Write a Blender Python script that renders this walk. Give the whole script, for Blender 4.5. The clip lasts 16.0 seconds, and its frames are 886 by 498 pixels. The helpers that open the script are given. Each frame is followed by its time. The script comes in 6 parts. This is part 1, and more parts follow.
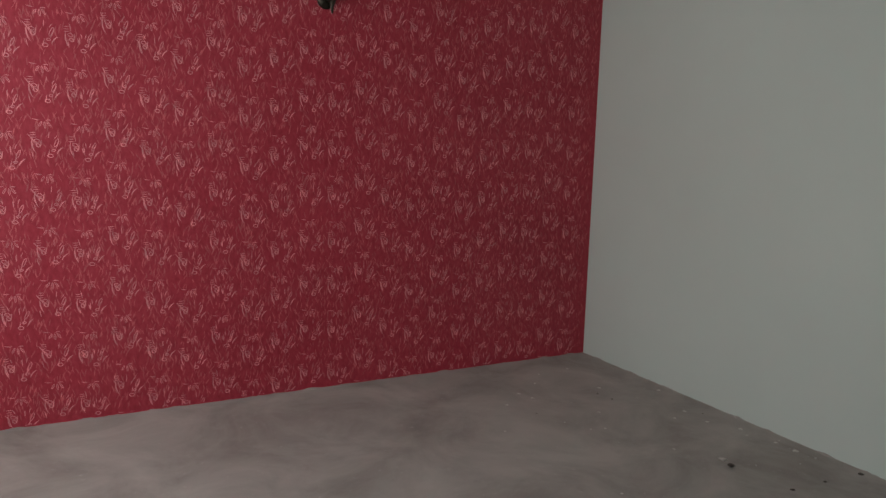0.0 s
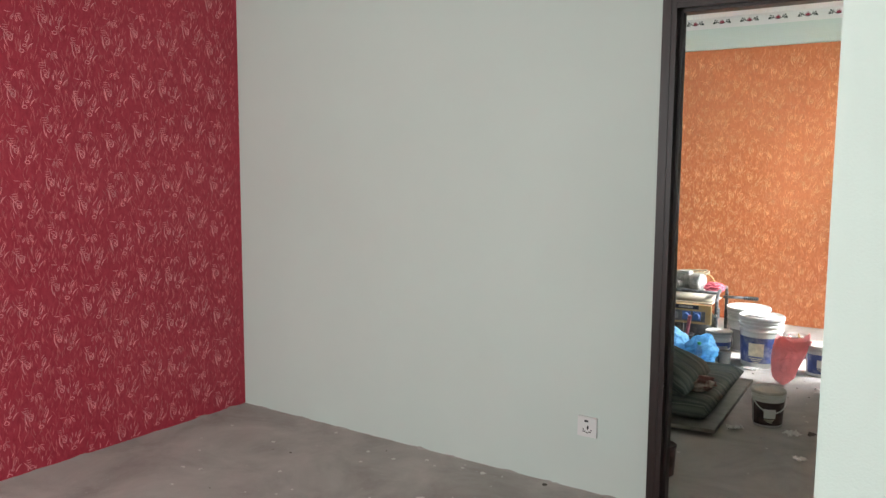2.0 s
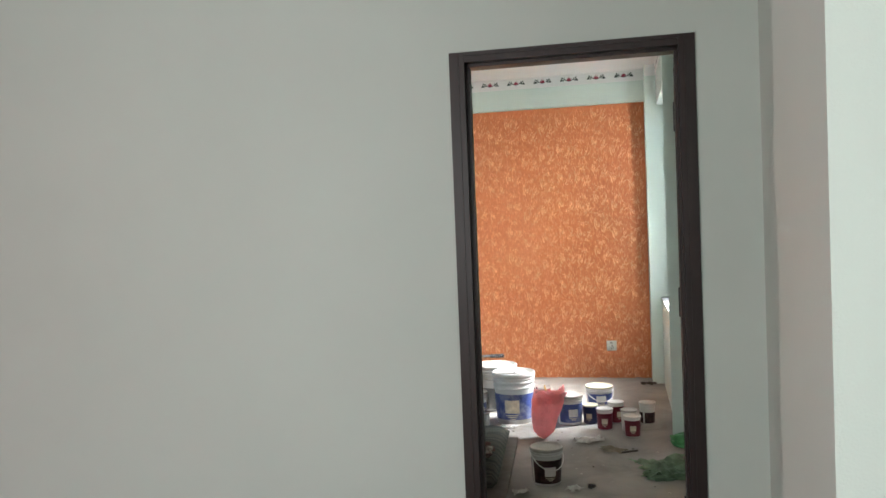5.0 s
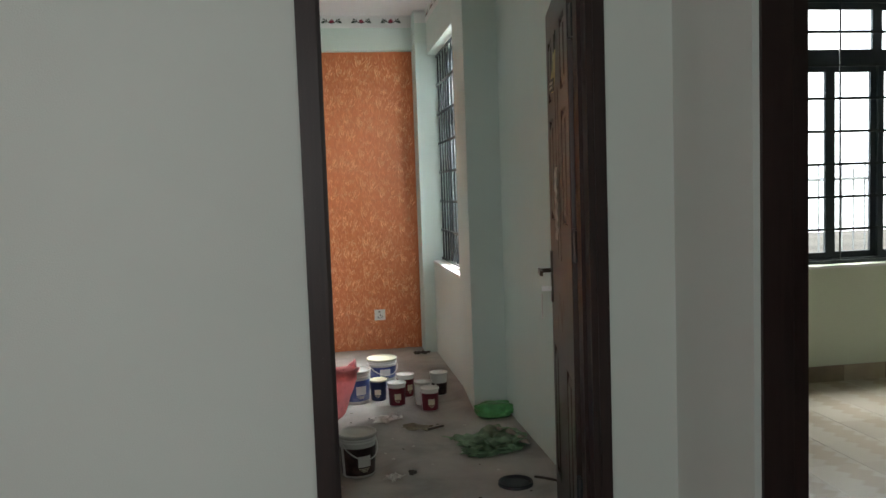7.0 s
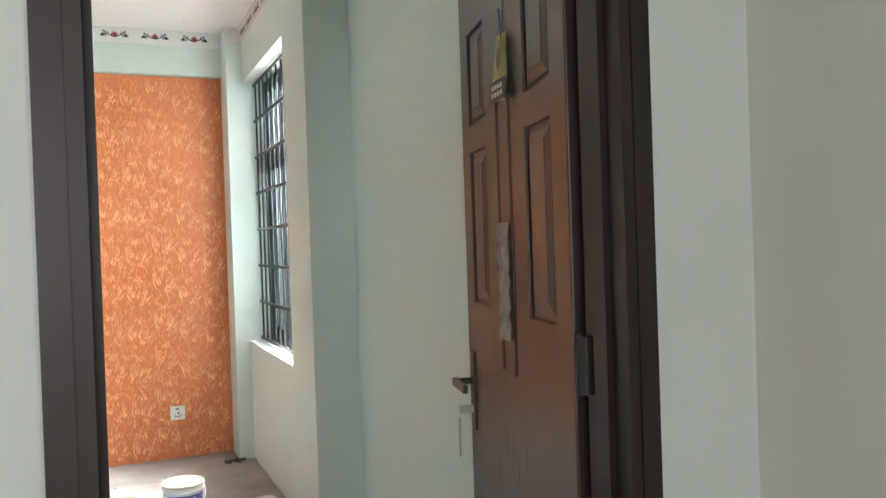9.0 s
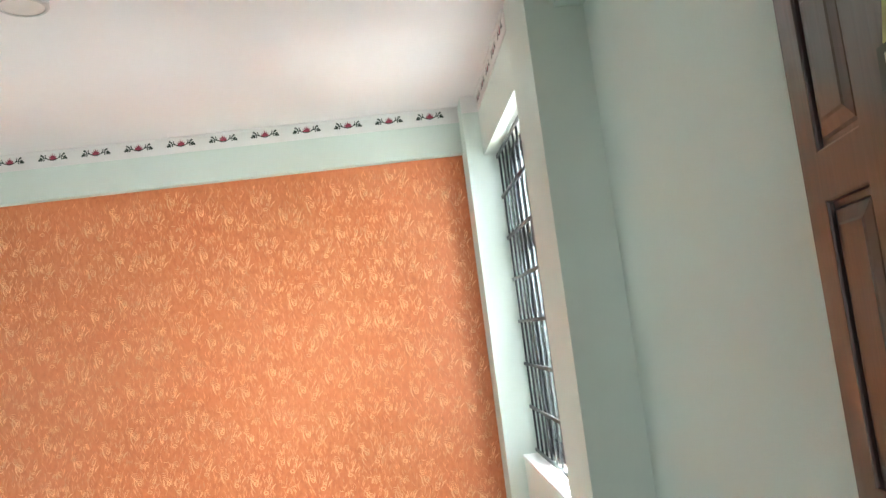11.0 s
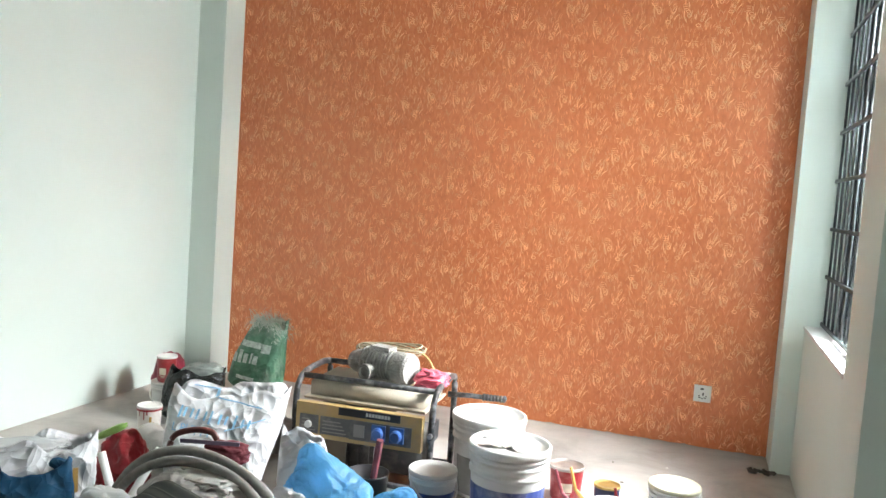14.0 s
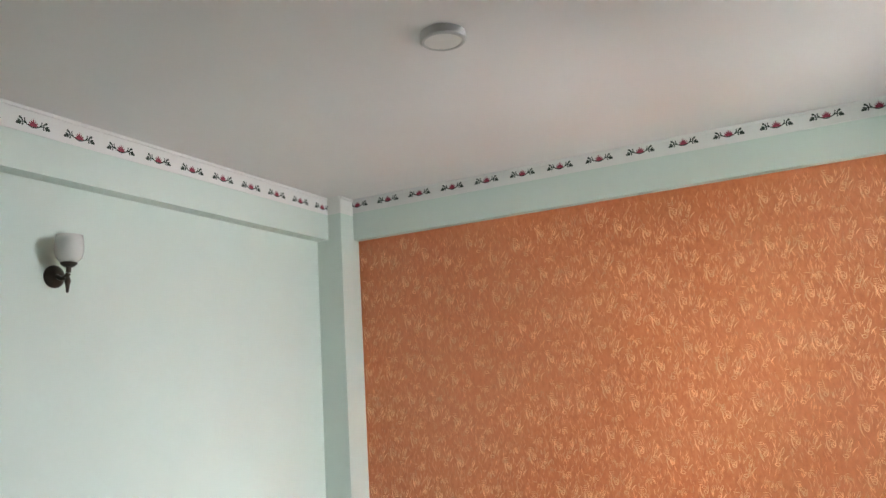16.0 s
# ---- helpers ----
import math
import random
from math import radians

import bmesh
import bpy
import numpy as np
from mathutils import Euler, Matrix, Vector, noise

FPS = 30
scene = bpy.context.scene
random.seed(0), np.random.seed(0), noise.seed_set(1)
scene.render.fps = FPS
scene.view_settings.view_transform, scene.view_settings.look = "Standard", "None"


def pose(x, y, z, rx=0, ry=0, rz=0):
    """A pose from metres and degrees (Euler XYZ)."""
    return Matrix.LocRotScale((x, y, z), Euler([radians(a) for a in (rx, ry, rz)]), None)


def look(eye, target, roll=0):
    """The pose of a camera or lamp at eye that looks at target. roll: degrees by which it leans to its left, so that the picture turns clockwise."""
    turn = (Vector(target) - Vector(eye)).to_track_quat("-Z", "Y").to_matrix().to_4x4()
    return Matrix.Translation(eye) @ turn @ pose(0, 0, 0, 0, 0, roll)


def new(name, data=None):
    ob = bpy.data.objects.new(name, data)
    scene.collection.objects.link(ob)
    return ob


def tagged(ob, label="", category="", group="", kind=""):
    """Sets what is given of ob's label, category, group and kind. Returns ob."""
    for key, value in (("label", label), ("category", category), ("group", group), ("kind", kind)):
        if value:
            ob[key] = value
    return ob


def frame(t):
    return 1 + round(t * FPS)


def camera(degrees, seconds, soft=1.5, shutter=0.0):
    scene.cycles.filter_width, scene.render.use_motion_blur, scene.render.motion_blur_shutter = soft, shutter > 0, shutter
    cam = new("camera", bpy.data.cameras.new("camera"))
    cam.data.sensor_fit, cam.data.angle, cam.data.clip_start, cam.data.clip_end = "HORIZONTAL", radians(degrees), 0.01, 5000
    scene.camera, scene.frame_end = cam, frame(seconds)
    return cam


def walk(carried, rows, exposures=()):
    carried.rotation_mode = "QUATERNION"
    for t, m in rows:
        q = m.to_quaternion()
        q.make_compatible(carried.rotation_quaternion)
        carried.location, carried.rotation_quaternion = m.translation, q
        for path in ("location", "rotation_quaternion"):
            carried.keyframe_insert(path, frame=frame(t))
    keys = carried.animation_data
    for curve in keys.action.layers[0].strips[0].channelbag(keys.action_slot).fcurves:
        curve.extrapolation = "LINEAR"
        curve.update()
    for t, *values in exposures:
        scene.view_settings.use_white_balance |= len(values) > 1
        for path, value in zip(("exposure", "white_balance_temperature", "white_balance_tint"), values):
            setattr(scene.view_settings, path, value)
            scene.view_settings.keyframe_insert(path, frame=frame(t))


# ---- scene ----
cam = camera(58.1, 16.0)
PATH = [
    (0, (1.607, -3.314, 1.497), (-0.137, -2.385, 1.189), 1.6),
    (0.5, (1.622, -3.306, 1.459), (0.004, -2.174, 1.145), 0.6),
    (1, (1.501, -3.367, 1.494), (0.043, -2.041, 1.153), -0.1),
    (1.5, (1.33, -3.285, 1.473), (0.024, -1.805, 1.153), -0.7),
    (2, (1.127, -3.221, 1.491), (-0.001, -1.585, 1.266), 0.3),
    (2.5, (0.93, -3.149, 1.524), (-0.009, -1.386, 1.436), -0.0),
    (3, (0.822, -3.169, 1.569), (0.005, -1.345, 1.635), -0.2),
    (3.5, (0.794, -3.185, 1.587), (-0.023, -1.369, 1.782), 0.1),
    (4, (0.779, -3.225, 1.597), (-0.009, -1.396, 1.787), -0.1),
    (4.5, (0.726, -3.132, 1.55), (0.082, -1.239, 1.59), -0.5),
    (4.7, (0.685, -3.085, 1.521), (0.123, -1.166, 1.508), -1.3),
    (6.8, (0.044, -2.412, 1.349), (0.28, -0.433, 1.183), -2.2),
    (7, (0.028, -2.308, 1.341), (0.326, -0.336, 1.194), -2.0),
    (7.5, (-0.029, -2.025, 1.328), (0.546, -0.112, 1.226), -1.0),
    (8, (-0.057, -1.755, 1.377), (0.732, 0.082, 1.304), -1.5),
    (8.2, (-0.067, -1.627, 1.353), (0.759, 0.193, 1.3), -1.0),
    (10.3, (0.347, -0.409, 1.46), (0.813, 1.535, 1.521), -5.0),
    (10.5, (0.358, -0.371, 1.473), (0.732, 1.592, 1.572), -5.5),
    (11, (0.349, -0.226, 1.492), (0.478, 1.76, 1.692), -7.2),
    (11.5, (0.36, -0.137, 1.515), (0.19, 1.842, 1.752), -7.4),
    (11.8, (0.365, -0.1, 1.509), (0.067, 1.866, 1.724), -6.1),
    (12, (0.367, -0.105, 1.496), (0.024, 1.858, 1.661), -5.3),
    (12.5, (0.4, -0.083, 1.428), (0.025, 1.881, 1.457), -1.6),
    (13, (0.409, -0.1, 1.377), (0.015, 1.859, 1.295), 1.5),
    (13.5, (0.43, -0.119, 1.331), (-0.034, 1.822, 1.201), 3.4),
    (14, (0.438, -0.116, 1.312), (-0.188, 1.778, 1.165), 4.0),
    (14.5, (0.419, -0.098, 1.321), (-0.358, 1.742, 1.213), 2.8),
    (15, (0.429, -0.077, 1.366), (-0.422, 1.733, 1.373), 0.8),
    (15.5, (0.431, -0.072, 1.397), (-0.464, 1.71, 1.56), -1.5),
    (16, (0.451, -0.063, 1.468), (-0.454, 1.686, 1.817), -3.5),
]
walk(cam, [(t, look(eye, target, roll)) for t, eye, target, roll in PATH],
     [(0.0, -0.95), (0.3, -0.35), (0.6, 0.0), (1.2, 0.05), (2.5, 0.05), (4.7, -0.05), (6.8, -0.85), (7.3, -0.85), (7.6, -0.7), (8.0, -0.2), (8.2, -0.1), (10.3, 0.6), (11.0, 0.42), (11.5, 0.22), (12.5, 0.1), (14.0, 0.0), (15.0, -0.13), (16.0, -0.28)])


# ---- light ----
world = bpy.data.worlds.new("world")
scene.world = world
world.use_nodes = True
wn = world.node_tree
sky = wn.nodes.new("ShaderNodeTexSky")
sky.sky_type = "NISHITA"
sky.sun_disc = False
sky.sun_elevation = radians(48)
sky.sun_rotation = radians(120)
sky.dust_density = 4.0
wn.nodes["Background"].inputs["Strength"].default_value = 0.15
wn.links.new(sky.outputs[0], wn.nodes["Background"].inputs["Color"])

sun_data = bpy.data.lights.new("sun", "SUN")
sun_data.energy = 1.0
sun_data.angle = radians(14)
sun_data.color = (1.0, 0.96, 0.9)
sun = new("sun", sun_data)
sun.matrix_world = look((8, -4, 10), (0, 0, 0))


def window_light(name, eye, target, w, h, watts, color):
    """The sky's light entering by a window."""
    d = bpy.data.lights.new(name, "AREA")
    d.shape, d.size, d.size_y, d.energy, d.color = "RECTANGLE", w, h, watts, color
    ob = new(name, d)
    ob.matrix_world = look(eye, target)
    return ob


window_light("skylight_bedroom", (2.3, 3.57, 2.41), (-1.5, 3.22, -0.14), 1.45, 1.45, 860, (0.93, 0.97, 1.0))
window_light("skylight_hall", (-1.1, -4.55, 1.6), (-1.1, 0.0, 1.4), 2.3, 1.6, 58, (0.97, 1.0, 1.0))
window_light("skylight_hall_wide", (2.5, -4.55, 1.6), (2.2, 0.0, 1.4), 1.7, 1.6, 37, (0.97, 1.0, 1.0))
window_light("skylight_tiled_room", (3.9, 3.9, 3.95), (3.4, 0.9, 0.2), 2.0, 1.4, 960, (0.97, 1.0, 1.0))

# ---- materials ----


def mat_new(name):
    m = bpy.data.materials.new(name)
    m.use_nodes = True
    return m, m.node_tree, m.node_tree.nodes["Principled BSDF"]


def mat(name, color, rough=0.6, metal=0.0, vary=0.06, scale=6.0, bump=0.0, bump_scale=60.0, spec=0.5, dirt=None, dirt_amount=0.35, dirt_scale=3.0, coat=0.0, alpha=1.0, transmission=0.0, sss=0.0):
    """A surface with broad and fine variation of its colour, optional dirt patches and fine relief."""
    m, nt, b = mat_new(name)
    n, l = nt.nodes, nt.links
    tc = n.new("ShaderNodeTexCoord")
    big = n.new("ShaderNodeTexNoise")
    big.inputs["Scale"].default_value = scale
    big.inputs["Detail"].default_value = 5
    l.new(tc.outputs["Object"], big.inputs["Vector"])
    ramp = n.new("ShaderNodeMapRange")
    ramp.inputs["From Min"].default_value, ramp.inputs["From Max"].default_value = 0.3, 0.7
    ramp.inputs["To Min"].default_value, ramp.inputs["To Max"].default_value = 1 - vary, 1 + vary
    l.new(big.outputs["Fac"], ramp.inputs["Value"])
    mul = n.new("ShaderNodeVectorMath")
    mul.operation = "SCALE"
    mul.inputs[0].default_value = color
    l.new(ramp.outputs[0], mul.inputs["Scale"])
    out = mul.outputs[0]
    if dirt:
        dn = n.new("ShaderNodeTexNoise")
        dn.inputs["Scale"].default_value = dirt_scale
        dn.inputs["Detail"].default_value = 8
        dn.inputs["Roughness"].default_value = 0.7
        l.new(tc.outputs["Object"], dn.inputs["Vector"])
        dr = n.new("ShaderNodeMapRange")
        dr.inputs["From Min"].default_value, dr.inputs["From Max"].default_value = 0.48, 0.68
        dr.inputs["To Max"].default_value = dirt_amount
        l.new(dn.outputs["Fac"], dr.inputs["Value"])
        mix = n.new("ShaderNodeMixRGB")
        mix.inputs["Color2"].default_value = (*dirt, 1)
        l.new(dr.outputs[0], mix.inputs["Fac"])
        l.new(out, mix.inputs["Color1"])
        out = mix.outputs[0]
    l.new(out, b.inputs["Base Color"])
    b.inputs["Roughness"].default_value = rough
    b.inputs["Metallic"].default_value = metal
    b.inputs["Specular IOR Level"].default_value = spec
    b.inputs["Coat Weight"].default_value = coat
    b.inputs["Transmission Weight"].default_value = transmission
    b.inputs["Alpha"].default_value = alpha
    if bump:
        fn = n.new("ShaderNodeTexNoise")
        fn.inputs["Scale"].default_value = bump_scale
        fn.inputs["Detail"].default_value = 4
        l.new(tc.outputs["Object"], fn.inputs["Vector"])
        bp = n.new("ShaderNodeBump")
        bp.inputs["Strength"].default_value = bump
        bp.inputs["Distance"].default_value = 0.01
        l.new(fn.outputs["Fac"], bp.inputs["Height"])
        l.new(bp.outputs[0], b.inputs["Normal"])
    return m


def crinkled(m, scale=14.0, strength=0.5):
    """Adds the sharp little folds of handled plastic sheet."""
    nt = m.node_tree
    n, l = nt.nodes, nt.links
    b = n["Principled BSDF"]
    tc = n.new("ShaderNodeTexCoord")
    wob = n.new("ShaderNodeTexNoise")
    wob.inputs["Scale"].default_value = scale * 0.5
    l.new(tc.outputs["Object"], wob.inputs["Vector"])
    mix = n.new("ShaderNodeMixRGB")
    mix.blend_type = "LINEAR_LIGHT"
    mix.inputs["Fac"].default_value = 0.10
    l.new(tc.outputs["Object"], mix.inputs["Color1"])
    l.new(wob.outputs["Color"], mix.inputs["Color2"])
    v = n.new("ShaderNodeTexVoronoi")
    v.inputs["Scale"].default_value = scale
    l.new(mix.outputs[0], v.inputs["Vector"])
    v2 = n.new("ShaderNodeTexVoronoi")
    v2.inputs["Scale"].default_value = scale * 2.7
    l.new(mix.outputs[0], v2.inputs["Vector"])
    add = n.new("ShaderNodeMath")
    add.operation = "MULTIPLY_ADD"
    add.inputs[1].default_value = 0.35
    l.new(v2.outputs["Distance"], add.inputs[0])
    l.new(v.outputs["Distance"], add.inputs[2])
    bp = n.new("ShaderNodeBump")
    bp.inputs["Strength"].default_value, bp.inputs["Distance"].default_value = strength, 0.5 / scale
    l.new(add.outputs[0], bp.inputs["Height"])
    l.new(bp.outputs[0], b.inputs["Normal"])
    return m


def thin_plastic(m, share=0.45):
    """Lets light through a thin sheet."""
    nt = m.node_tree
    n, l = nt.nodes, nt.links
    b, out = n["Principled BSDF"], n["Material Output"]
    t = n.new("ShaderNodeBsdfTranslucent")
    l.new(b.inputs["Base Color"].links[0].from_socket, t.inputs["Color"])
    if b.inputs["Normal"].links:
        l.new(b.inputs["Normal"].links[0].from_socket, t.inputs["Normal"])
    mix = n.new("ShaderNodeMixShader")
    mix.inputs[0].default_value = share
    l.new(b.outputs[0], mix.inputs[1])
    l.new(t.outputs[0], mix.inputs[2])
    l.new(mix.outputs[0], out.inputs["Surface"])
    return m


def concrete_material(name="screed_concrete", pale=1.0):
    m, nt, b = mat_new(name)
    n, l = nt.nodes, nt.links
    tc = n.new("ShaderNodeTexCoord")

    def noise_at(scale, detail, rough, dist=0.0):
        t = n.new("ShaderNodeTexNoise")
        t.inputs["Scale"].default_value, t.inputs["Detail"].default_value = scale, detail
        t.inputs["Roughness"].default_value, t.inputs["Distortion"].default_value = rough, dist
        l.new(tc.outputs["Object"], t.inputs["Vector"])
        return t.outputs["Fac"]

    r1 = n.new("ShaderNodeValToRGB")
    r1.color_ramp.elements[0].position, r1.color_ramp.elements[0].color = 0.3, (0.24 * pale, 0.22 * pale, 0.20 * pale, 1)
    r1.color_ramp.elements[1].position, r1.color_ramp.elements[1].color = 0.66, (0.40 * pale, 0.375 * pale, 0.345 * pale, 1)
    e = r1.color_ramp.elements.new(0.5)
    e.color = (0.335 * pale, 0.31 * pale, 0.285 * pale, 1)
    l.new(noise_at(2.2, 9, 0.62, 0.6), r1.inputs["Fac"])
    # pale dusty trails and plaster specks
    r2 = n.new("ShaderNodeMapRange")
    r2.inputs["From Min"].default_value, r2.inputs["From Max"].default_value, r2.inputs["To Max"].default_value = 0.55, 0.8, 0.55
    l.new(noise_at(5.0, 10, 0.7, 1.2), r2.inputs["Value"])
    mx = n.new("ShaderNodeMixRGB")
    mx.inputs["Color2"].default_value = (0.47, 0.445, 0.415, 1)
    l.new(r2.outputs[0], mx.inputs["Fac"])
    l.new(r1.outputs[0], mx.inputs["Color1"])
    r3 = n.new("ShaderNodeMapRange")
    r3.inputs["From Min"].default_value, r3.inputs["From Max"].default_value, r3.inputs["To Max"].default_value = 0.66, 0.74, 0.7
    l.new(noise_at(38.0, 4, 0.5), r3.inputs["Value"])
    mx2 = n.new("ShaderNodeMixRGB")
    mx2.inputs["Color2"].default_value = (0.50, 0.47, 0.44, 1)
    l.new(r3.outputs[0], mx2.inputs["Fac"])
    l.new(mx.outputs[0], mx2.inputs["Color1"])
    l.new(mx2.outputs[0], b.inputs["Base Color"])
    rr = n.new("ShaderNodeMapRange")
    rr.inputs["To Min"].default_value, rr.inputs["To Max"].default_value = 0.6, 0.95
    l.new(noise_at(3.0, 6, 0.6), rr.inputs["Value"])
    l.new(rr.outputs[0], b.inputs["Roughness"])
    bp = n.new("ShaderNodeBump")
    bp.inputs["Strength"].default_value, bp.inputs["Distance"].default_value = 0.35, 0.006
    l.new(noise_at(70.0, 8, 0.7), bp.inputs["Height"])
    l.new(bp.outputs[0], b.inputs["Normal"])
    return m


def paper_material(name, dark, mid, light):
    """Wallpaper ground with mottled sheen."""
    m, nt, b = mat_new(name)
    n, l = nt.nodes, nt.links
    tc = n.new("ShaderNodeTexCoord")
    mp = n.new("ShaderNodeMapping")
    mp.inputs["Scale"].default_value = (1, 1, 0.55)
    l.new(tc.outputs["Object"], mp.inputs["Vector"])
    t = n.new("ShaderNodeTexNoise")
    t.inputs["Scale"].default_value, t.inputs["Detail"].default_value, t.inputs["Roughness"].default_value = 45, 6, 0.65
    l.new(mp.outputs[0], t.inputs["Vector"])
    t2 = n.new("ShaderNodeTexNoise")
    t2.inputs["Scale"].default_value, t2.inputs["Detail"].default_value = 1.6, 3
    l.new(tc.outputs["Object"], t2.inputs["Vector"])
    add = n.new("ShaderNodeMath")
    add.operation = "MULTIPLY_ADD"
    add.inputs[1].default_value = 0.35
    l.new(t2.outputs["Fac"], add.inputs[0])
    l.new(t.outputs["Fac"], add.inputs[2])
    r = n.new("ShaderNodeValToRGB")
    r.color_ramp.elements[0].position, r.color_ramp.elements[0].color = 0.45, (*dark, 1)
    r.color_ramp.elements[1].position, r.color_ramp.elements[1].color = 0.95, (*light, 1)
    e = r.color_ramp.elements.new(0.68)
    e.color = (*mid, 1)
    l.new(add.outputs[0], r.inputs["Fac"])
    l.new(r.outputs[0], b.inputs["Base Color"])
    b.inputs["Roughness"].default_value = 0.48
    b.inputs["Specular IOR Level"].default_value = 0.45
    bp = n.new("ShaderNodeBump")
    bp.inputs["Strength"].default_value, bp.inputs["Distance"].default_value = 0.5, 0.004
    l.new(t.outputs["Fac"], bp.inputs["Height"])
    l.new(bp.outputs[0], b.inputs["Normal"])
    return m


def wood_material(name, dark, light, rough=0.32, coat=0.3):
    m, nt, b = mat_new(name)
    n, l = nt.nodes, nt.links
    tc = n.new("ShaderNodeTexCoord")
    mp = n.new("ShaderNodeMapping")
    mp.inputs["Scale"].default_value = (22, 22, 1.6)
    l.new(tc.outputs["Object"], mp.inputs["Vector"])
    t = n.new("ShaderNodeTexNoise")
    t.inputs["Scale"].default_value, t.inputs["Detail"].default_value, t.inputs["Distortion"].default_value = 1.6, 7, 0.8
    l.new(mp.outputs[0], t.inputs["Vector"])
    r = n.new("ShaderNodeValToRGB")
    r.color_ramp.elements[0].position, r.color_ramp.elements[0].color = 0.3, (*dark, 1)
    r.color_ramp.elements[1].position, r.color_ramp.elements[1].color = 0.72, (*light, 1)
    l.new(t.outputs["Fac"], r.inputs["Fac"])
    l.new(r.outputs[0], b.inputs["Base Color"])
    b.inputs["Roughness"].default_value = rough
    b.inputs["Coat Weight"].default_value = coat
    b.inputs["Coat Roughness"].default_value = 0.25
    bp = n.new("ShaderNodeBump")
    bp.inputs["Strength"].default_value, bp.inputs["Distance"].default_value = 0.25, 0.002
    l.new(t.outputs["Fac"], bp.inputs["Height"])
    l.new(bp.outputs[0], b.inputs["Normal"])
    return m


MINT = mat("mint_wall_paint", (0.655, 0.735, 0.68), rough=0.55, vary=0.025, scale=1.3, bump=0.12, bump_scale=220, spec=0.35)
LIME = mat("pale_lime_wall_paint", (0.60, 0.64, 0.51), rough=0.55, vary=0.03, scale=1.3, bump=0.12, bump_scale=220, spec=0.35)
WHITE = mat("ceiling_white_paint", (0.80, 0.78, 0.775), rough=0.75, vary=0.02, scale=1.0, bump=0.08, bump_scale=150)
TRIM = mat("white_border_paper", (0.80, 0.79, 0.77), rough=0.6, vary=0.02, scale=4)
CONCRETE = concrete_material(pale=1.2)
# same screed, its colour raised to make up for weak light in the bedroom
BRIGHTENED_CONCRETE = concrete_material("brightened_concrete", 1.25)
RED_PAPER = paper_material("crimson_wallpaper", (0.36, 0.018, 0.040), (0.46, 0.032, 0.060), (0.56, 0.06, 0.09))
ORANGE_PAPER = paper_material("orange_wallpaper", (0.54, 0.143, 0.050), (0.64, 0.194, 0.072), (0.71, 0.255, 0.11))
# pale leaf print; the emboss's glossy highlights are put into these colours too
RED_LEAF = mat("pale_rose_print_with_gloss", (0.82, 0.33, 0.36), rough=0.35, vary=0.25, scale=30)
ORANGE_LEAF = mat("pale_gold_print_with_gloss", (0.90, 0.49, 0.27), rough=0.28, vary=0.2, scale=30)
FRAME_WOOD = wood_material("dark_brown_frame_paint", (0.015, 0.0078, 0.0066), (0.030, 0.0155, 0.013), rough=0.45, coat=0.08)
DOOR_WOOD = wood_material("varnished_brown_door", (0.017, 0.0095, 0.006), (0.041, 0.0215, 0.0125), rough=0.38, coat=0.25)
BLACK_IRON = mat("black_painted_iron", (0.02, 0.026, 0.028), rough=0.42, vary=0.15, scale=20)
STEEL = mat("brushed_steel", (0.55, 0.53, 0.50), rough=0.3, metal=1.0, vary=0.08, scale=40)
BRONZE = mat("dark_bronze", (0.06, 0.048, 0.038), rough=0.35, metal=0.9, vary=0.2, scale=30)
PLASTIC_WHITE = mat("white_plastic", (0.78, 0.78, 0.76), rough=0.35, vary=0.02)
BLACK = mat("black_plastic", (0.015, 0.015, 0.017), rough=0.4, vary=0.1)
GLASS = None

# ---- builders ----


def box(bm, x0, x1, y0, y1, z0, z1):
    v = [bm.verts.new((x, y, z)) for z in (z0, z1) for y in (y0, y1) for x in (x0, x1)]
    for f in ((0, 2, 3, 1), (4, 5, 7, 6), (0, 1, 5, 4), (2, 6, 7, 3), (0, 4, 6, 2), (1, 3, 7, 5)):
        bm.faces.new([v[i] for i in f])


def finish(ob, material, smooth=False):
    if material is not None:
        for m in (material if isinstance(material, (list, tuple)) else [material]):
            ob.data.materials.append(m)
    if smooth:
        ob.data.shade_smooth()
    return ob


def mesh_of(name, bm):
    me = bpy.data.meshes.new(name)
    bmesh.ops.recalc_face_normals(bm, faces=bm.faces[:])
    bm.to_mesh(me)
    bm.free()
    return me


def part(name, bm, material, parent=None, label="", smooth=False, m=None):
    """Links a bmesh as one mesh object, under a thing or a part."""
    ob = finish(new(name, mesh_of(name, bm)), material, smooth)
    if parent is not None:
        ob.parent = parent
    if m is not None:
        ob.matrix_basis = m
    return tagged(ob, label=label)


def bevelled(bm, width=0.004, segments=2, angle=40):
    es = [e for e in bm.edges if len(e.link_faces) == 2 and e.calc_face_angle(0) > radians(angle)]
    bmesh.ops.bevel(bm, geom=es, offset=width, segments=segments, affect="EDGES", profile=0.6)
    return bm


def slab(x0, x1, y0, y1, z0, z1, bevel=0.0):
    bm = bmesh.new()
    box(bm, x0, x1, y0, y1, z0, z1)
    if bevel:
        bevelled(bm, bevel)
    return bm


def structure(name, bm, material, label, category):
    return tagged(part(name, bm, material), label=label, category=category, kind="structure")


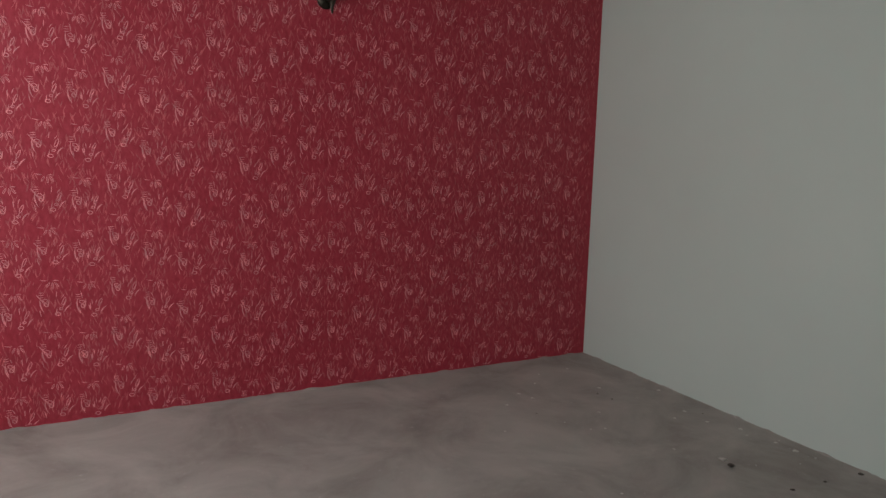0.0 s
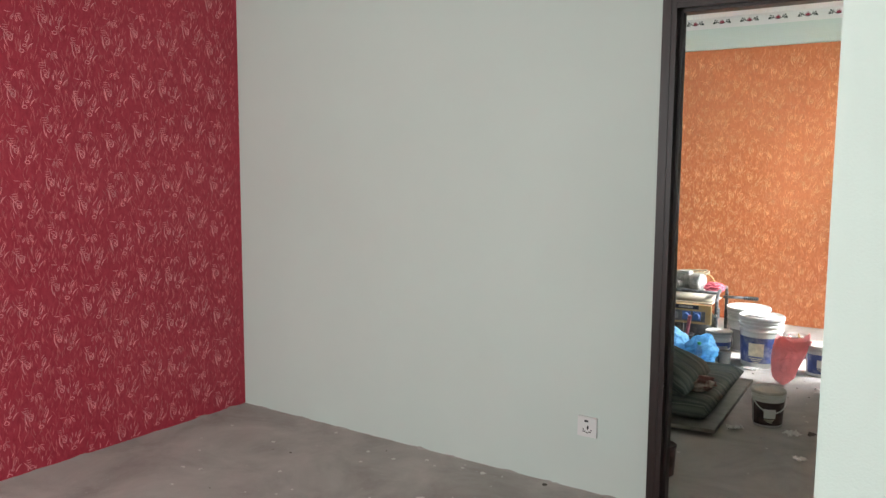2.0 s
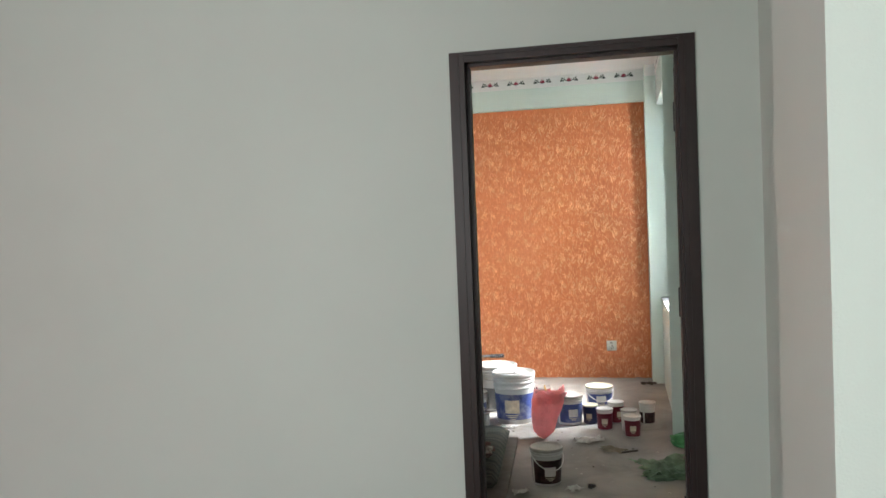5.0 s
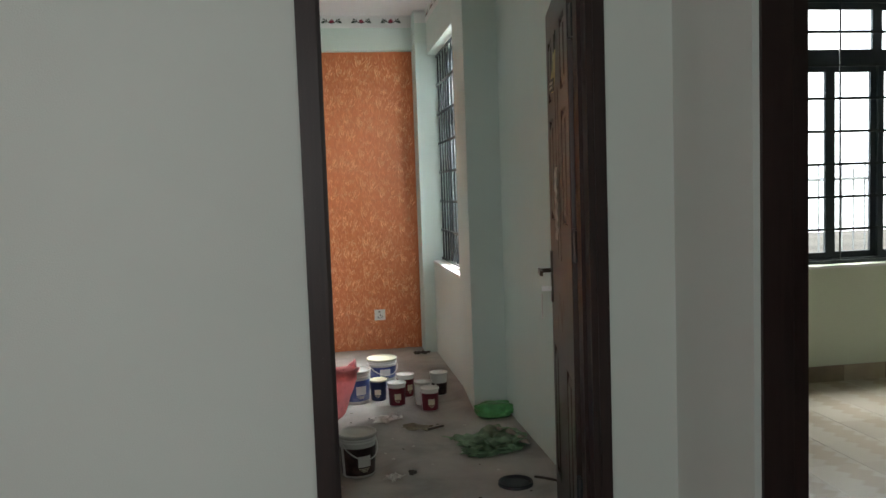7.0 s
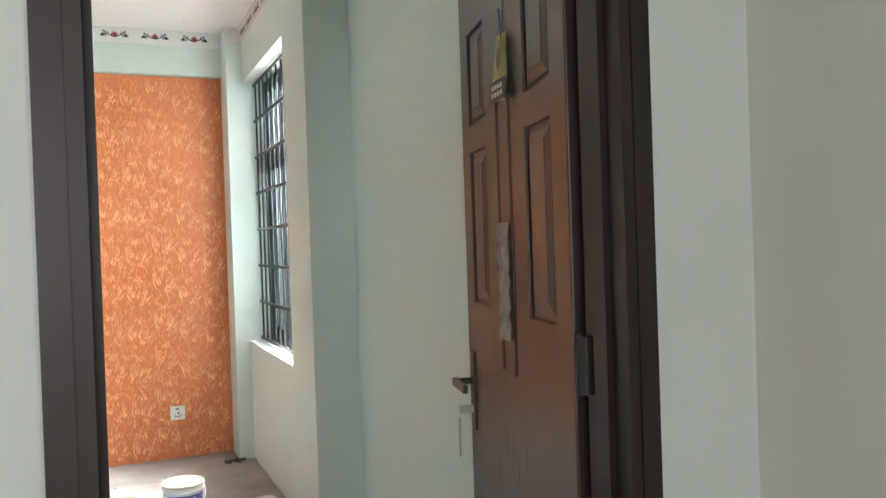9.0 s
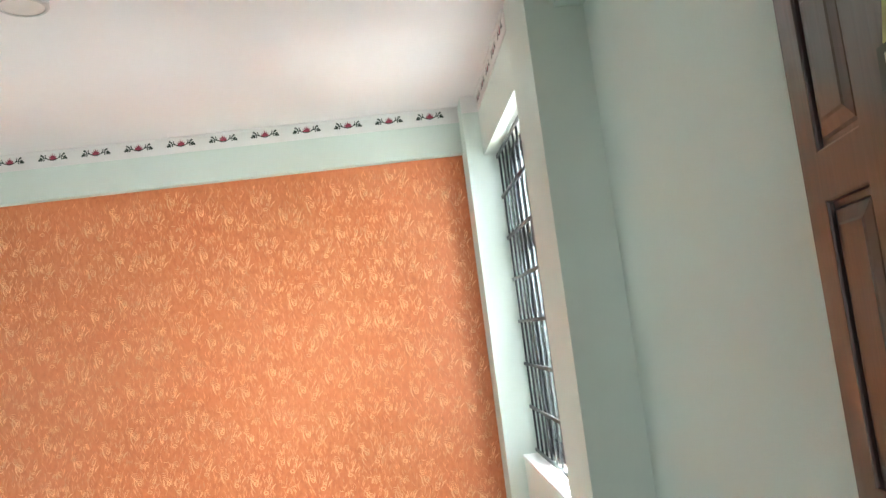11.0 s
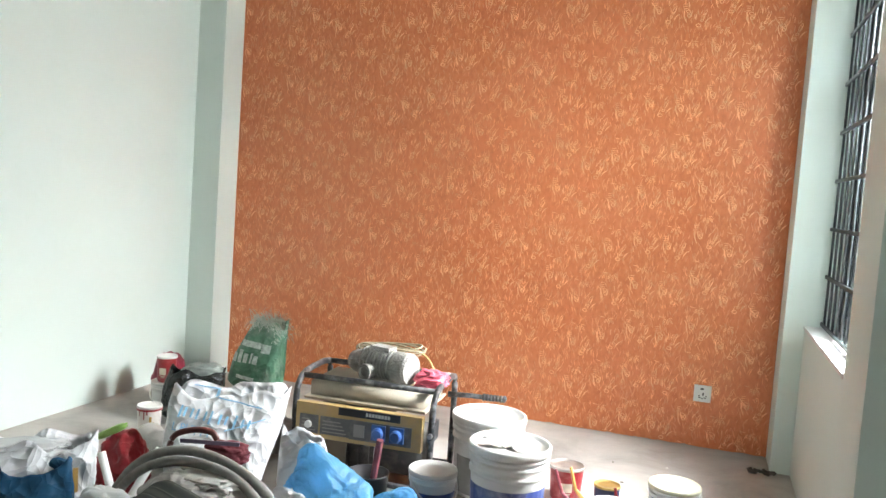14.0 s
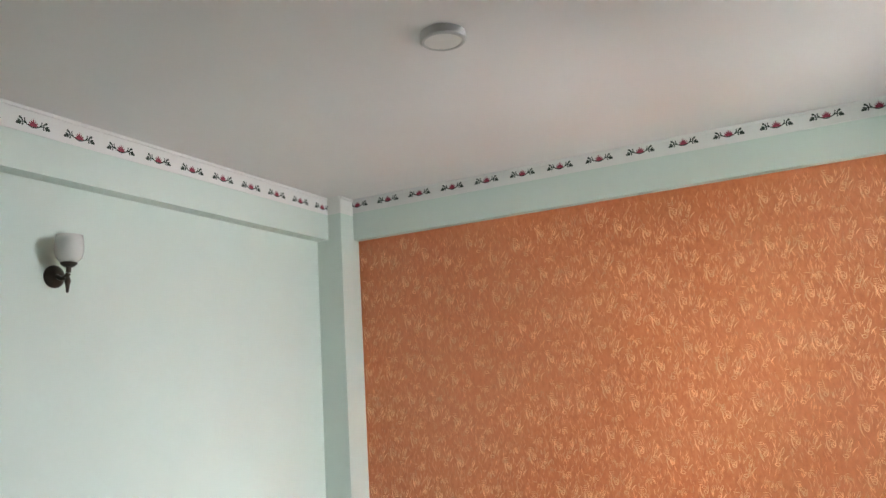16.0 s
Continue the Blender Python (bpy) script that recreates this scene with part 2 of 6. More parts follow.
def pierced(axis, lo, hi, a0, a1, z0, z1, holes=()):
    """A wall between two planes of an axis, with rectangular holes (a, b, bottom, top) through it."""
    us = sorted({a0, a1, *[h[0] for h in holes], *[h[1] for h in holes]})
    zs = sorted({z0, z1, *[h[2] for h in holes], *[h[3] for h in holes]})
    bm = bmesh.new()
    grid = {}

    def vert(u, z):
        if (u, z) not in grid:
            grid[u, z] = bm.verts.new((lo, u, z) if axis == "x" else (u, lo, z))
        return grid[u, z]

    for i in range(len(us) - 1):
        for j in range(len(zs) - 1):
            cu, cz = (us[i] + us[i + 1]) / 2, (zs[j] + zs[j + 1]) / 2
            if any(h[0] < cu < h[1] and h[2] < cz < h[3] for h in holes):
                continue
            bm.faces.new([vert(us[i], zs[j]), vert(us[i + 1], zs[j]), vert(us[i + 1], zs[j + 1]), vert(us[i], zs[j + 1])])
    r = bmesh.ops.extrude_face_region(bm, geom=bm.faces[:])
    d = Vector((hi - lo, 0, 0)) if axis == "x" else Vector((0, hi - lo, 0))
    bmesh.ops.translate(bm, verts=[e for e in r["geom"] if isinstance(e, bmesh.types.BMVert)], vec=d)
    return bm


# ---- structure ----
CEIL = 2.79
structure("floor_hall", slab(-2.75, 4.0, -4.75, 0.065, -0.1, 0.0), CONCRETE, "bare grey concrete screed floor with dust and stains", "floor")
structure("floor_bedroom", slab(-2.85, 1.3, 0.065, 4.62, -0.1, 0.0), BRIGHTENED_CONCRETE, "bare dusty concrete floor of the orange room", "floor")

wall_door = structure("wall_door", pierced("y", 0.0, 0.11, -2.85, 1.097, 0.0, CEIL, [(0.0, 0.862, 0.0, 2.11)]), MINT, "mint green painted wall with a doorway", "wall")
structure("wall_red", slab(-2.75, -2.56, -4.6, 0.0, 0.0, CEIL), MINT, "wall that carries the crimson wallpaper", "wall")
structure("beam_red", slab(-2.56, -2.44, -4.6, -0.001, 2.51, CEIL), MINT, "mint green ceiling beam above the crimson wallpaper", "beam")
structure("wall_reveal", slab(1.097, 1.116, -0.45, -0.326, 0.0, CEIL), MINT, "mint green edge beside the second doorway", "wall")
structure("wall_between", slab(1.097, 1.26, -0.326, 2.342, 0.0, CEIL), MINT, "short mint green wall beside the doorway", "wall")
structure("wall_near_block", slab(0.902, 4.0, -1.742, -1.33, 0.0, CEIL), MINT, "mint green wall end beside the passage", "wall")
structure("beam_hall", slab(0.907, 1.04, -1.33, -0.001, 2.485, CEIL), MINT, "mint green beam across the passage", "beam")
structure("wall_passage", pierced("y", -0.45, -0.326, 1.116, 4.0, 0.0, CEIL, [(1.116, 2.15, 0.0, 2.13)]), MINT, "mint green wall with the second doorway", "wall")
structure("wall_back", pierced("y", -4.75, -4.6, -2.75, 4.0, 0.0, CEIL, [(-2.3, 0.1, 0.75, 2.4), (1.6, 3.4, 0.75, 2.4)]), MINT, "mint green back wall with two windows", "wall")
structure("wall_hall_side", slab(4.0, 4.15, -4.75, -0.334, 0.0, CEIL), MINT, "plain mint green side wall", "wall")
ceiling_hall = structure("ceiling_hall", slab(-2.75, 4.15, -4.75, 0.065, CEIL, CEIL + 0.12), WHITE, "white painted ceiling with a raised moulding", "ceiling")

O = 4.448
WX = 0.934  # face of the wall with the tall window
SIDE = -2.726  # face of the side wall
structure("wall_orange", slab(-2.85, 1.3, O + 0.004, O + 0.15, 0.0, CEIL), MINT, "wall that carries the orange wallpaper", "wall")
structure("beam_orange", slab(-2.53, 0.838, O - 0.06, O + 0.004, 2.508, CEIL), MINT, "mint green beam above the orange wallpaper", "beam")
structure("wall_bedroom_side", slab(-2.85, SIDE, 0.11, O + 0.004, 0.0, CEIL), MINT, "mint green side wall facing the window", "wall")
structure("beam_bedroom_side", slab(SIDE, -2.634, 0.11, 4.242, 2.504, CEIL), MINT, "mint green beam along the side wall", "beam")
structure("column_bedroom", slab(SIDE, -2.53, 4.242, O + 0.004, 0.0, CEIL), MINT, "mint green corner column", "column")
bm = pierced("x", WX, 1.24, 2.342, O + 0.0035, 0.0, CEIL, [(2.972, 4.195, 0.747, 2.44)])
for v in bm.verts:  # the plaster thickens towards the free end
    if v.co.x < 1.0 and v.co.y < 2.4:
        v.co.x = 0.890
structure("wall_window", bm, MINT, "mint green wall with a tall barred window", "wall")
structure("column_window", slab(0.838, WX, 4.1955, O + 0.004, 0.0, CEIL), MINT, "mint green corner column beside the window", "column")
structure("wall_behind_door", slab(1.092, 1.097, 0.11, 2.342, 0.0, CEIL), MINT, "mint green wall behind the open door", "wall")
structure("beam_window_side", slab(0.985, 1.092, 0.11, 2.342, 2.52, CEIL), MINT, "mint green beam above the open door", "beam")
structure("ceiling_bedroom", slab(-2.85, 1.3, 0.065, 4.62, CEIL, CEIL + 0.12), WHITE, "plain white painted ceiling", "ceiling")

# tiled room
structure("floor_tiled_base", slab(1.26, 5.6, -0.334, 2.42, -0.1, -0.012), CONCRETE, "bed of the tiled floor", "floor")
structure("wall_tiled_far", pierced("y", 2.42, 2.62, 1.26, 5.6, 0.0, CEIL, [(3.0, 4.52, 0.765, 2.50)]), LIME, "pale lime green wall with a window", "wall")
structure("wall_tiled_left", slab(1.26, 1.275, -0.334, 2.42, 0.0, CEIL), LIME, "pale lime green side wall", "wall")
structure("wall_tiled_right", slab(5.45, 5.6, -0.334, 2.42, 0.0, CEIL), LIME, "pale lime green end wall", "wall")
structure("wall_tiled_front", slab(4.0, 5.45, -0.46, -0.334, 0.0, CEIL), LIME, "pale lime green front wall", "wall")
structure("ceiling_tiled", slab(1.26, 5.6, -0.334, 2.62, CEIL, CEIL + 0.12), WHITE, "white ceiling of the tiled room", "ceiling")

# wallpaper
paper_red = structure("wallpaper_red", slab(-2.56, -2.555, -4.6, -0.001, 0.001, 2.51), RED_PAPER, "crimson wallpaper with pale rose leaf sprigs", "wallpaper")
paper_orange = structure("wallpaper_orange", slab(-2.53, 0.837, O, O + 0.004, 0.001, 2.508), ORANGE_PAPER, "orange wallpaper with pale gold leaf sprigs", "wallpaper")

# ---- wallpaper relief ----
ORANGE_GRASS = mat("soft_gold_leaf_print", (0.78, 0.34, 0.165), rough=0.42, vary=0.2, scale=30)
RED_GRASS = mat("soft_rose_leaf_print", (0.60, 0.13, 0.15), rough=0.42, vary=0.2, scale=30)


def ellipse_ring(V, F, cx, cz, rx, rz, rot, w, n=10):
    i0, c, s = len(V), math.cos(rot), math.sin(rot)
    for k in range(n):
        a = 2 * math.pi * k / n
        for d in (0, w):
            u, v = (rx - d) * math.cos(a), (rz - d) * math.sin(a)
            V.append((cx + u * c - v * s, cz + u * s + v * c))
    for k in range(n):
        j = (k + 1) % n
        F.append((i0 + 2 * k, i0 + 2 * j, i0 + 2 * j + 1, i0 + 2 * k + 1))


def blade(V, F, x, z, length, rot, bend, w):
    """A slender leaf that tapers to both ends, slightly bent."""
    i0, n = len(V), 4
    px, pz, a = x, z, rot
    for k in range(n + 1):
        t = k / n
        h = w * (0.12 + math.sin(math.pi * t) * 0.88) / 2
        V.append((px - math.sin(a) * h, pz + math.cos(a) * h))
        V.append((px + math.sin(a) * h, pz - math.cos(a) * h))
        px, pz, a = px + math.cos(a) * length / n, pz + math.sin(a) * length / n, a + bend / n
    for k in range(n):
        F.append((i0 + 2 * k, i0 + 2 * k + 2, i0 + 2 * k + 3, i0 + 2 * k + 1))


def outline_leaf(V, F, x, z, length, rot, wd, w=0.0022):
    """A slim leaf drawn by its outline."""
    ellipse_ring(V, F, x + math.cos(rot) * length / 2, z + math.sin(rot) * length / 2, length / 2, wd / 2, rot, w, 8)


def sprig(V, F, x, z, k, rnd):
    """One sprig: a pod with two seeds in a curved husk, and a slim leaf over two oval buds."""
    w = 0.0030
    ellipse_ring(V, F, x - 0.030 * k, z + 0.024 * k, 0.0145 * k, 0.0095 * k, -0.25, w)
    ellipse_ring(V, F, x - 0.026 * k, z + 0.001 * k, 0.0125 * k, 0.0095 * k, -0.75, w + 0.0012)
    blade(V, F, x - 0.050 * k, z + 0.042 * k, 0.085 * k, -1.75, 0.95, 0.0062)
    blade(V, F, x - 0.010 * k, z + 0.032 * k, 0.040 * k, -1.75, 0.2, 0.0050)
    outline_leaf(V, F, x + 0.048 * k, z - 0.008 * k, 0.050 * k, 1.15, 0.016 * k, 0.0032)
    ellipse_ring(V, F, x + 0.044 * k, z - 0.024 * k, 0.0105 * k, 0.0075 * k, 0.1, w)
    ellipse_ring(V, F, x + 0.028 * k, z - 0.051 * k, 0.0150 * k, 0.0105 * k, -0.12, w + 0.0008)
    blade(V, F, x + 0.058 * k, z - 0.045 * k, 0.052 * k, 1.2, -0.9, 0.0062)
    for j in range(9):
        d = rnd.uniform(-1, 1)
        blade(V, F, x + 0.055 * d * k, z + rnd.uniform(-0.065, 0.045) * k, rnd.uniform(0.026, 0.046) * k, 1.57 - 0.45 * d + rnd.uniform(-0.2, 0.2), rnd.uniform(-0.5, 0.5), 0.0038)
    for j in range(3):
        blade(V, F, x - 0.062 * k, z + (0.066 - 0.012 * j) * k, 0.030 * k, -0.12, 0.35, 0.0034)


def fan(V, F, x, z, k, rnd):
    """The small drooping palm between sprigs, with a thin twig beside it."""
    for d, ln in ((-0.8, 0.030), (0.15, 0.036), (1.0, 0.034)):
        outline_leaf(V, F, x + 0.012 * d * k, z + 0.016 * k, ln * k, -math.pi / 2 + d * 0.62, 0.011 * k, 0.0030)
    blade(V, F, x - 0.055 * k, z + 0.030 * k, 0.036 * k, -0.35, 0.5, 0.0036)
    blade(V, F, x + 0.004 * k, z + 0.018 * k, 0.030 * k, 0.5, -1.2, 0.0040)


def lifted(V, F, to_world, out, seed):
    """Lays the strokes on the wall, each at its own small depth."""
    rnd = random.Random(seed)
    depth, last, lift = {}, -1, 0.0
    for f in F:
        if min(f) > last:
            lift = rnd.uniform(0.0, 0.0006)
        last = max(last, max(f))
        for i in f:
            depth.setdefault(i, lift)
    return [tuple(Vector(to_world(u, v)) + Vector(out) * depth.get(i, 0.0)) for i, (u, v) in enumerate(V)]


def relief(name, material, a0, a1, z0, z1, to_world, parent, out, seed, stepx=0.160, stepz=0.252, size=0.97):
    V, F = [], []
    i = 0
    a = a0 + 0.06
    while a < a1 - 0.05:
        z = z0 - 0.03 + (0.11, 0.092, 0.165, 0.08, 0.02, 0.12, 0.0, 0.055)[i % 8]
        j = 0
        while z < z1 - 0.05:
            unit = random.Random((i % 4) * 7 + 3)
            sprig(V, F, a, z, size, unit)
            fan(V, F, a + 0.005, z - stepz * 0.62, 0.95, unit)
            z += stepz
            j += 1
        a += stepx
        i += 1
    V = [(min(max(u, a0), a1), min(max(v, z0), z1)) for u, v in V]
    me = bpy.data.meshes.new(name)
    me.from_pydata(lifted(V, F, to_world, out, seed), [], F)
    ob = finish(new(name, me), material)
    ob.parent = parent
    return tagged(ob, label="raised pale leaf sprigs of the wallpaper", kind="stuff")


def undergrowth(material, a0, a1, z0, z1, to_world, parent, out, seed):
    """The fine grassy strokes between the sprigs, a little duller than them."""
    rnd = random.Random(seed)
    V, F = [], []
    for i in range(int((a1 - a0) * (z1 - z0) * 1500)):
        blade(V, F, rnd.uniform(a0 + 0.02, a1 - 0.02), rnd.uniform(z0 + 0.02, z1 - 0.04), rnd.uniform(0.02, 0.046), rnd.choice((rnd.uniform(1.1, 1.45), rnd.uniform(1.7, 2.05))), rnd.uniform(-0.6, 0.6), rnd.uniform(0.0024, 0.0066))
    me = bpy.data.meshes.new("grass_relief")
    me.from_pydata(lifted(V, F, to_world, out, seed), [], F)
    ob = finish(new("grass_relief", me), material)
    ob.parent = parent
    return tagged(ob, label="fine raised strokes between the sprigs", kind="stuff")


undergrowth(ORANGE_GRASS, -2.52, 0.83, 0.01, 2.495, lambda u, v: (u, O - 0.0006, v), paper_orange, (0, -1, 0), 3)
undergrowth(RED_GRASS, -4.55, -0.01, 0.01, 2.5, lambda u, v: (-2.5544, u, v), paper_red, (1, 0, 0), 4)
relief("leaf_relief", ORANGE_LEAF, -2.52, 0.83, 0.01, 2.495, lambda u, v: (u, O - 0.0014, v), paper_orange, (0, -1, 0), 5)
relief("leaf_relief", RED_LEAF, -4.55, -0.01, 0.01, 2.5, lambda u, v: (-2.5536, u, v), paper_red, (1, 0, 0), 9, size=0.92)

# ---- painted border with lotus flowers ----
PETAL_TIP = mat("pale_pink_print", (0.55, 0.30, 0.32), rough=0.6)
PETAL = mat("lotus_red_print", (0.30, 0.03, 0.06), rough=0.6, vary=0.25, scale=60)
STEM = mat("dark_green_print", (0.018, 0.035, 0.025), rough=0.6, vary=0.3, scale=60)


def flower_mesh():
    """A lotus over a bow of leafy stems that droops at both ends, flat, in the x-z plane."""
    V, F, M = [], [], []

    def leaf(x, z, ln, rot, wd, m):
        i0, c, s = len(V), math.cos(rot), math.sin(rot)
        for u, v in ((0, 0), (0.3, wd * 0.8), (0.6, wd), (0.85, wd * 0.6), (1, 0), (0.85, -wd * 0.6), (0.6, -wd), (0.3, -wd * 0.8)):
            V.append((x + (u * c - v * s) * ln, z + (u * s + v * c) * ln))
        F.append(tuple(range(i0, i0 + 8)))
        M.append(m)

    for r, ln, w in ((-72, 0.026, 0.13), (-48, 0.030, 0.13), (-23, 0.031, 0.12), (0, 0.034, 0.13), (23, 0.031, 0.12), (48, 0.030, 0.13), (72, 0.026, 0.13)):
        leaf(0.0, -0.014, ln, radians(90 + r), w, 0)
    for x, z in ((0.0, 0.019), (-0.007, 0.015), (0.008, 0.0155)):
        leaf(x, z, 0.005, radians(90), 0.3, 2)
    for d in (-1, 1):
        i0 = len(V)
        for k in range(11):
            t = k / 10
            x, z = d * t * 0.064, -0.0175 + 0.0145 * math.sin(min(t * 1.25, 1.0) * math.pi / 2) ** 2 - 0.006 * max(0, t - 0.7)
            h = 0.0031 - 0.001 * t
            V.append((x, z + h))
            V.append((x, z - h))
        for k in range(10):
            F.append((i0 + 2 * k, i0 + 2 * k + 2, i0 + 2 * k + 3, i0 + 2 * k + 1))
            M.append(1)
        for x, z, ln, a, w in ((0.064, -0.005, 0.020, -30, 0.30), (0.058, -0.004, 0.016, -62, 0.24), (0.048, -0.005, 0.015, -75, 0.22), (0.047, -0.005, 0.022, 62, 0.16), (0.056, 0.009, 0.015, 40, 0.34), (0.038, -0.008, 0.019, 78, 0.15), (0.042, 0.008, 0.010, 95, 0.28), (0.058, -0.003, 0.017, 18, 0.22), (0.030, -0.011, 0.014, 60, 0.18)):
            leaf(d * x, z, ln * 1.06, radians(a if d > 0 else 180 - a), w * 1.15, 1)
    me = bpy.data.meshes.new("border_flower")
    me.from_pydata([(x, 0, z) for x, z in V], [], F)
    for m in (PETAL, STEM, PETAL_TIP):
        me.materials.append(m)
    for p, m in zip(me.polygons, M):
        p.material_index = m
    return me


FLOWER = flower_mesh()


def border(name, p0, p1, first=0.12, step=0.235, z0=2.675, rise=0.046):
    """A white paper border along the top of a wall from p0 to p1 (seen from the room, left to right), 4 mm proud, with printed lotus flowers."""
    d = Vector((p1[0] - p0[0], p1[1] - p0[1], 0))
    ln, yaw = d.length, math.atan2(d.y, d.x)
    bm = bmesh.new()
    box(bm, 0, ln, -0.004, 0.0, z0, CEIL - 0.001)
    box(bm, 0, ln, -0.012, -0.004, CEIL - 0.016, CEIL - 0.001)
    ob = part(name, bm, TRIM, m=Matrix.Translation((p0[0], p0[1], 0)) @ Matrix.Rotation(yaw, 4, "Z"))
    tagged(ob, label="white paper border with printed lotus flowers", category="trim", kind="structure")
    s = first
    while s < ln - 0.05:
        f = new("flower_print", FLOWER)
        f.parent = ob
        f.matrix_basis = pose(s, -0.0052, z0 + rise)
        s += step
    return ob


border("border_trim_door_wall", (-2.44, 0.0), (0.907, 0.0), 0.1055, 0.2275, 2.678)
border("border_trim_red_beam", (-2.44, -4.6), (-2.44, -0.005), 0.063, 0.221, 2.692)
border("border_trim_hall_beam", (0.907, -0.005), (0.907, -1.33))
border("border_trim_orange", (-2.53, O - 0.06), (0.838, O - 0.06), 0.0455, 0.2425, 2.694, 0.056)
border("border_trim_side", (-2.634, 0.12), (-2.634, 4.242), 0.088, 0.2335)
border("border_trim_column", (-2.63, 4.242), (-2.53, 4.242), 0.5)
border("border_trim_column_side", (-2.53, 4.242), (-2.53, O - 0.062), 0.11)
border("border_trim_column_window", (0.838, 4.1955), (WX, 4.1955), 0.05, 0.2425, 2.694, 0.056)
border("border_trim_window", (WX, 4.19), (WX, 2.97), 0.11, 0.2425, 2.694, 0.056)
border("border_trim_tiled", (1.28, 2.42), (5.45, 2.42))
border("border_trim_tiled_side", (5.45, 2.415), (5.45, -0.3))

# rough plaster ridge where the hall walls meet the screed
def plaster_ridge(name, p0, p1, seed):
    d = Vector((p1[0] - p0[0], p1[1] - p0[1], 0))
    side = Vector((d.y, -d.x, 0)).normalized()
    n = int(d.length / 0.02)
    bm = bmesh.new()
    prev = None
    for k in range(n + 1):
        p = Vector((p0[0], p0[1], 0)) + d * (k / n)
        a = max(0.0, noise.noise(Vector((k * 0.19, seed, 0))) + 0.35 * noise.noise(Vector((k * 0.9, seed, 3))))
        h, w = 0.002 + 0.014 * a, 0.003 + 0.018 * a
        row = [bm.verts.new(p + side * w), bm.verts.new(p + side * w * 0.5 + Vector((0, 0, h * 0.7))), bm.verts.new(p + Vector((0, 0, h)))]
        if prev:
            for j in range(2):
                bm.faces.new((prev[j], row[j], row[j + 1], prev[j + 1]))
        prev = row
    return structure(name, bm, CONCRETE, "rough plaster ridge at the foot of the wall", "trim")


plaster_ridge("baseboard_trim_door_wall", (-2.55, -0.001), (-0.025, -0.001), 2.0)
plaster_ridge("baseboard_trim_red_wall", (-2.5535, -4.5), (-2.5535, -0.01), 7.0)
plaster_ridge("baseboard_trim_orange", (-2.5, O - 0.002), (0.836, O - 0.002), 11.0)

# raised ceiling moulding of the hall
def moulding_path(pts, r=0.022, h=0.016):
    """A half-round strip that follows the given corner points along the ceiling."""
    bm = bmesh.new()
    prev = None
    n = len(pts)
    for i, p in enumerate(pts):
        a, b = Vector(pts[i - 1]), Vector(pts[(i + 1) % n])
        t = (b - Vector(p)).normalized() + (Vector(p) - a).normalized()
        t.normalize()
        side = Vector((-t.y, t.x))
        ring = []
        for k in range(7):
            ang = math.pi * k / 6
            q = Vector(p) + side * math.cos(ang) * r
            ring.append(bm.verts.new((q.x, q.y, CEIL - math.sin(ang) * h)))
        if prev:
            for k in range(6):
                bm.faces.new((prev[k], prev[k + 1], ring[k + 1], ring[k]))
        else:
            first = ring
        prev = ring
    for k in range(6):
        bm.faces.new((prev[k], prev[k + 1], first[k + 1], first[k]))
    return bm


def ogee_rectangle(x0, x1, y0, y1, c=0.13):
    pts = []
    for cx, cy, a0 in ((x0, y1, 270), (x1, y1, 180), (x1, y0, 90), (x0, y0, 0)):
        for k in range(9):
            a = radians(a0 + k * 90 / 8)
            pts.append((cx + c * math.cos(a), cy + c * math.sin(a)))
    out = []
    for i in range(4):
        seg = pts[i * 9:(i + 1) * 9]
        out.append(seg)
    # concave quarter circles, walked clockwise
    loop = out[0] + out[1] + out[2] + out[3]
    return loop


structure("moulding_trim", moulding_path(ogee_rectangle(-1.955, 0.62, -4.1, -0.425, 0.18)), WHITE, "white raised moulding round the hall ceiling", "trim")
bmk = bmesh.new()
for cx, cy in ((-1.955 + 0.18, -0.425), (-1.955, -0.425 - 0.18), (0.62 - 0.18, -0.425), (0.62, -0.425 - 0.18)):
    bmesh.ops.create_uvsphere(bmk, u_segments=12, v_segments=8, radius=0.03, matrix=Matrix.Translation((cx, cy, CEIL)) @ Matrix.Diagonal((1, 1, 0.7, 1)))
structure("moulding_trim_knobs", bmk, WHITE, "white plaster knobs on the moulding corners", "trim")

# ---- doors ----


def door_frame(name, x0, x1, y0, y1, top, face):
    """A painted frame: outer casing, groove, bead and stop, as two jambs and a head."""
    ob = tagged(new(name), label="dark brown painted wooden door frame", category="door frame", kind="structure")
    ob.location = (x0, y0, 0)
    w, d, t = x1 - x0, y1 - y0, top

    def profile(mirror):
        # across the jamb, outside to inside: (from, to, front, back)
        bm = bmesh.new()
        for a, b, f, k in ((0, face * 0.62, -0.010, d), (face * 0.62, face * 0.68, -0.007, d), (face * 0.68, face, -0.009, d), (face, face + 0.012, 0.035, d - 0.04)):
            box(bm, *((a, b) if not mirror else (w - b, w - a)), f, k, 0, t)
        return bevelled(bm, 0.0025, 1)

    part("jamb", profile(False), FRAME_WOOD, ob)
    part("jamb", profile(True), FRAME_WOOD, ob)
    bm = bmesh.new()
    hf = 0.038
    for a, b, f in ((0, hf * 0.38, -0.011), (hf * 0.38, hf * 0.5, -0.005), (hf * 0.5, hf, -0.009), (hf, hf + 0.012, 0.035)):
        box(bm, face + 0.0005, w - face - 0.0005, f, d, t - b, t - a)
    part("head", bevelled(bm, 0.0025, 1), FRAME_WOOD, ob)
    return ob


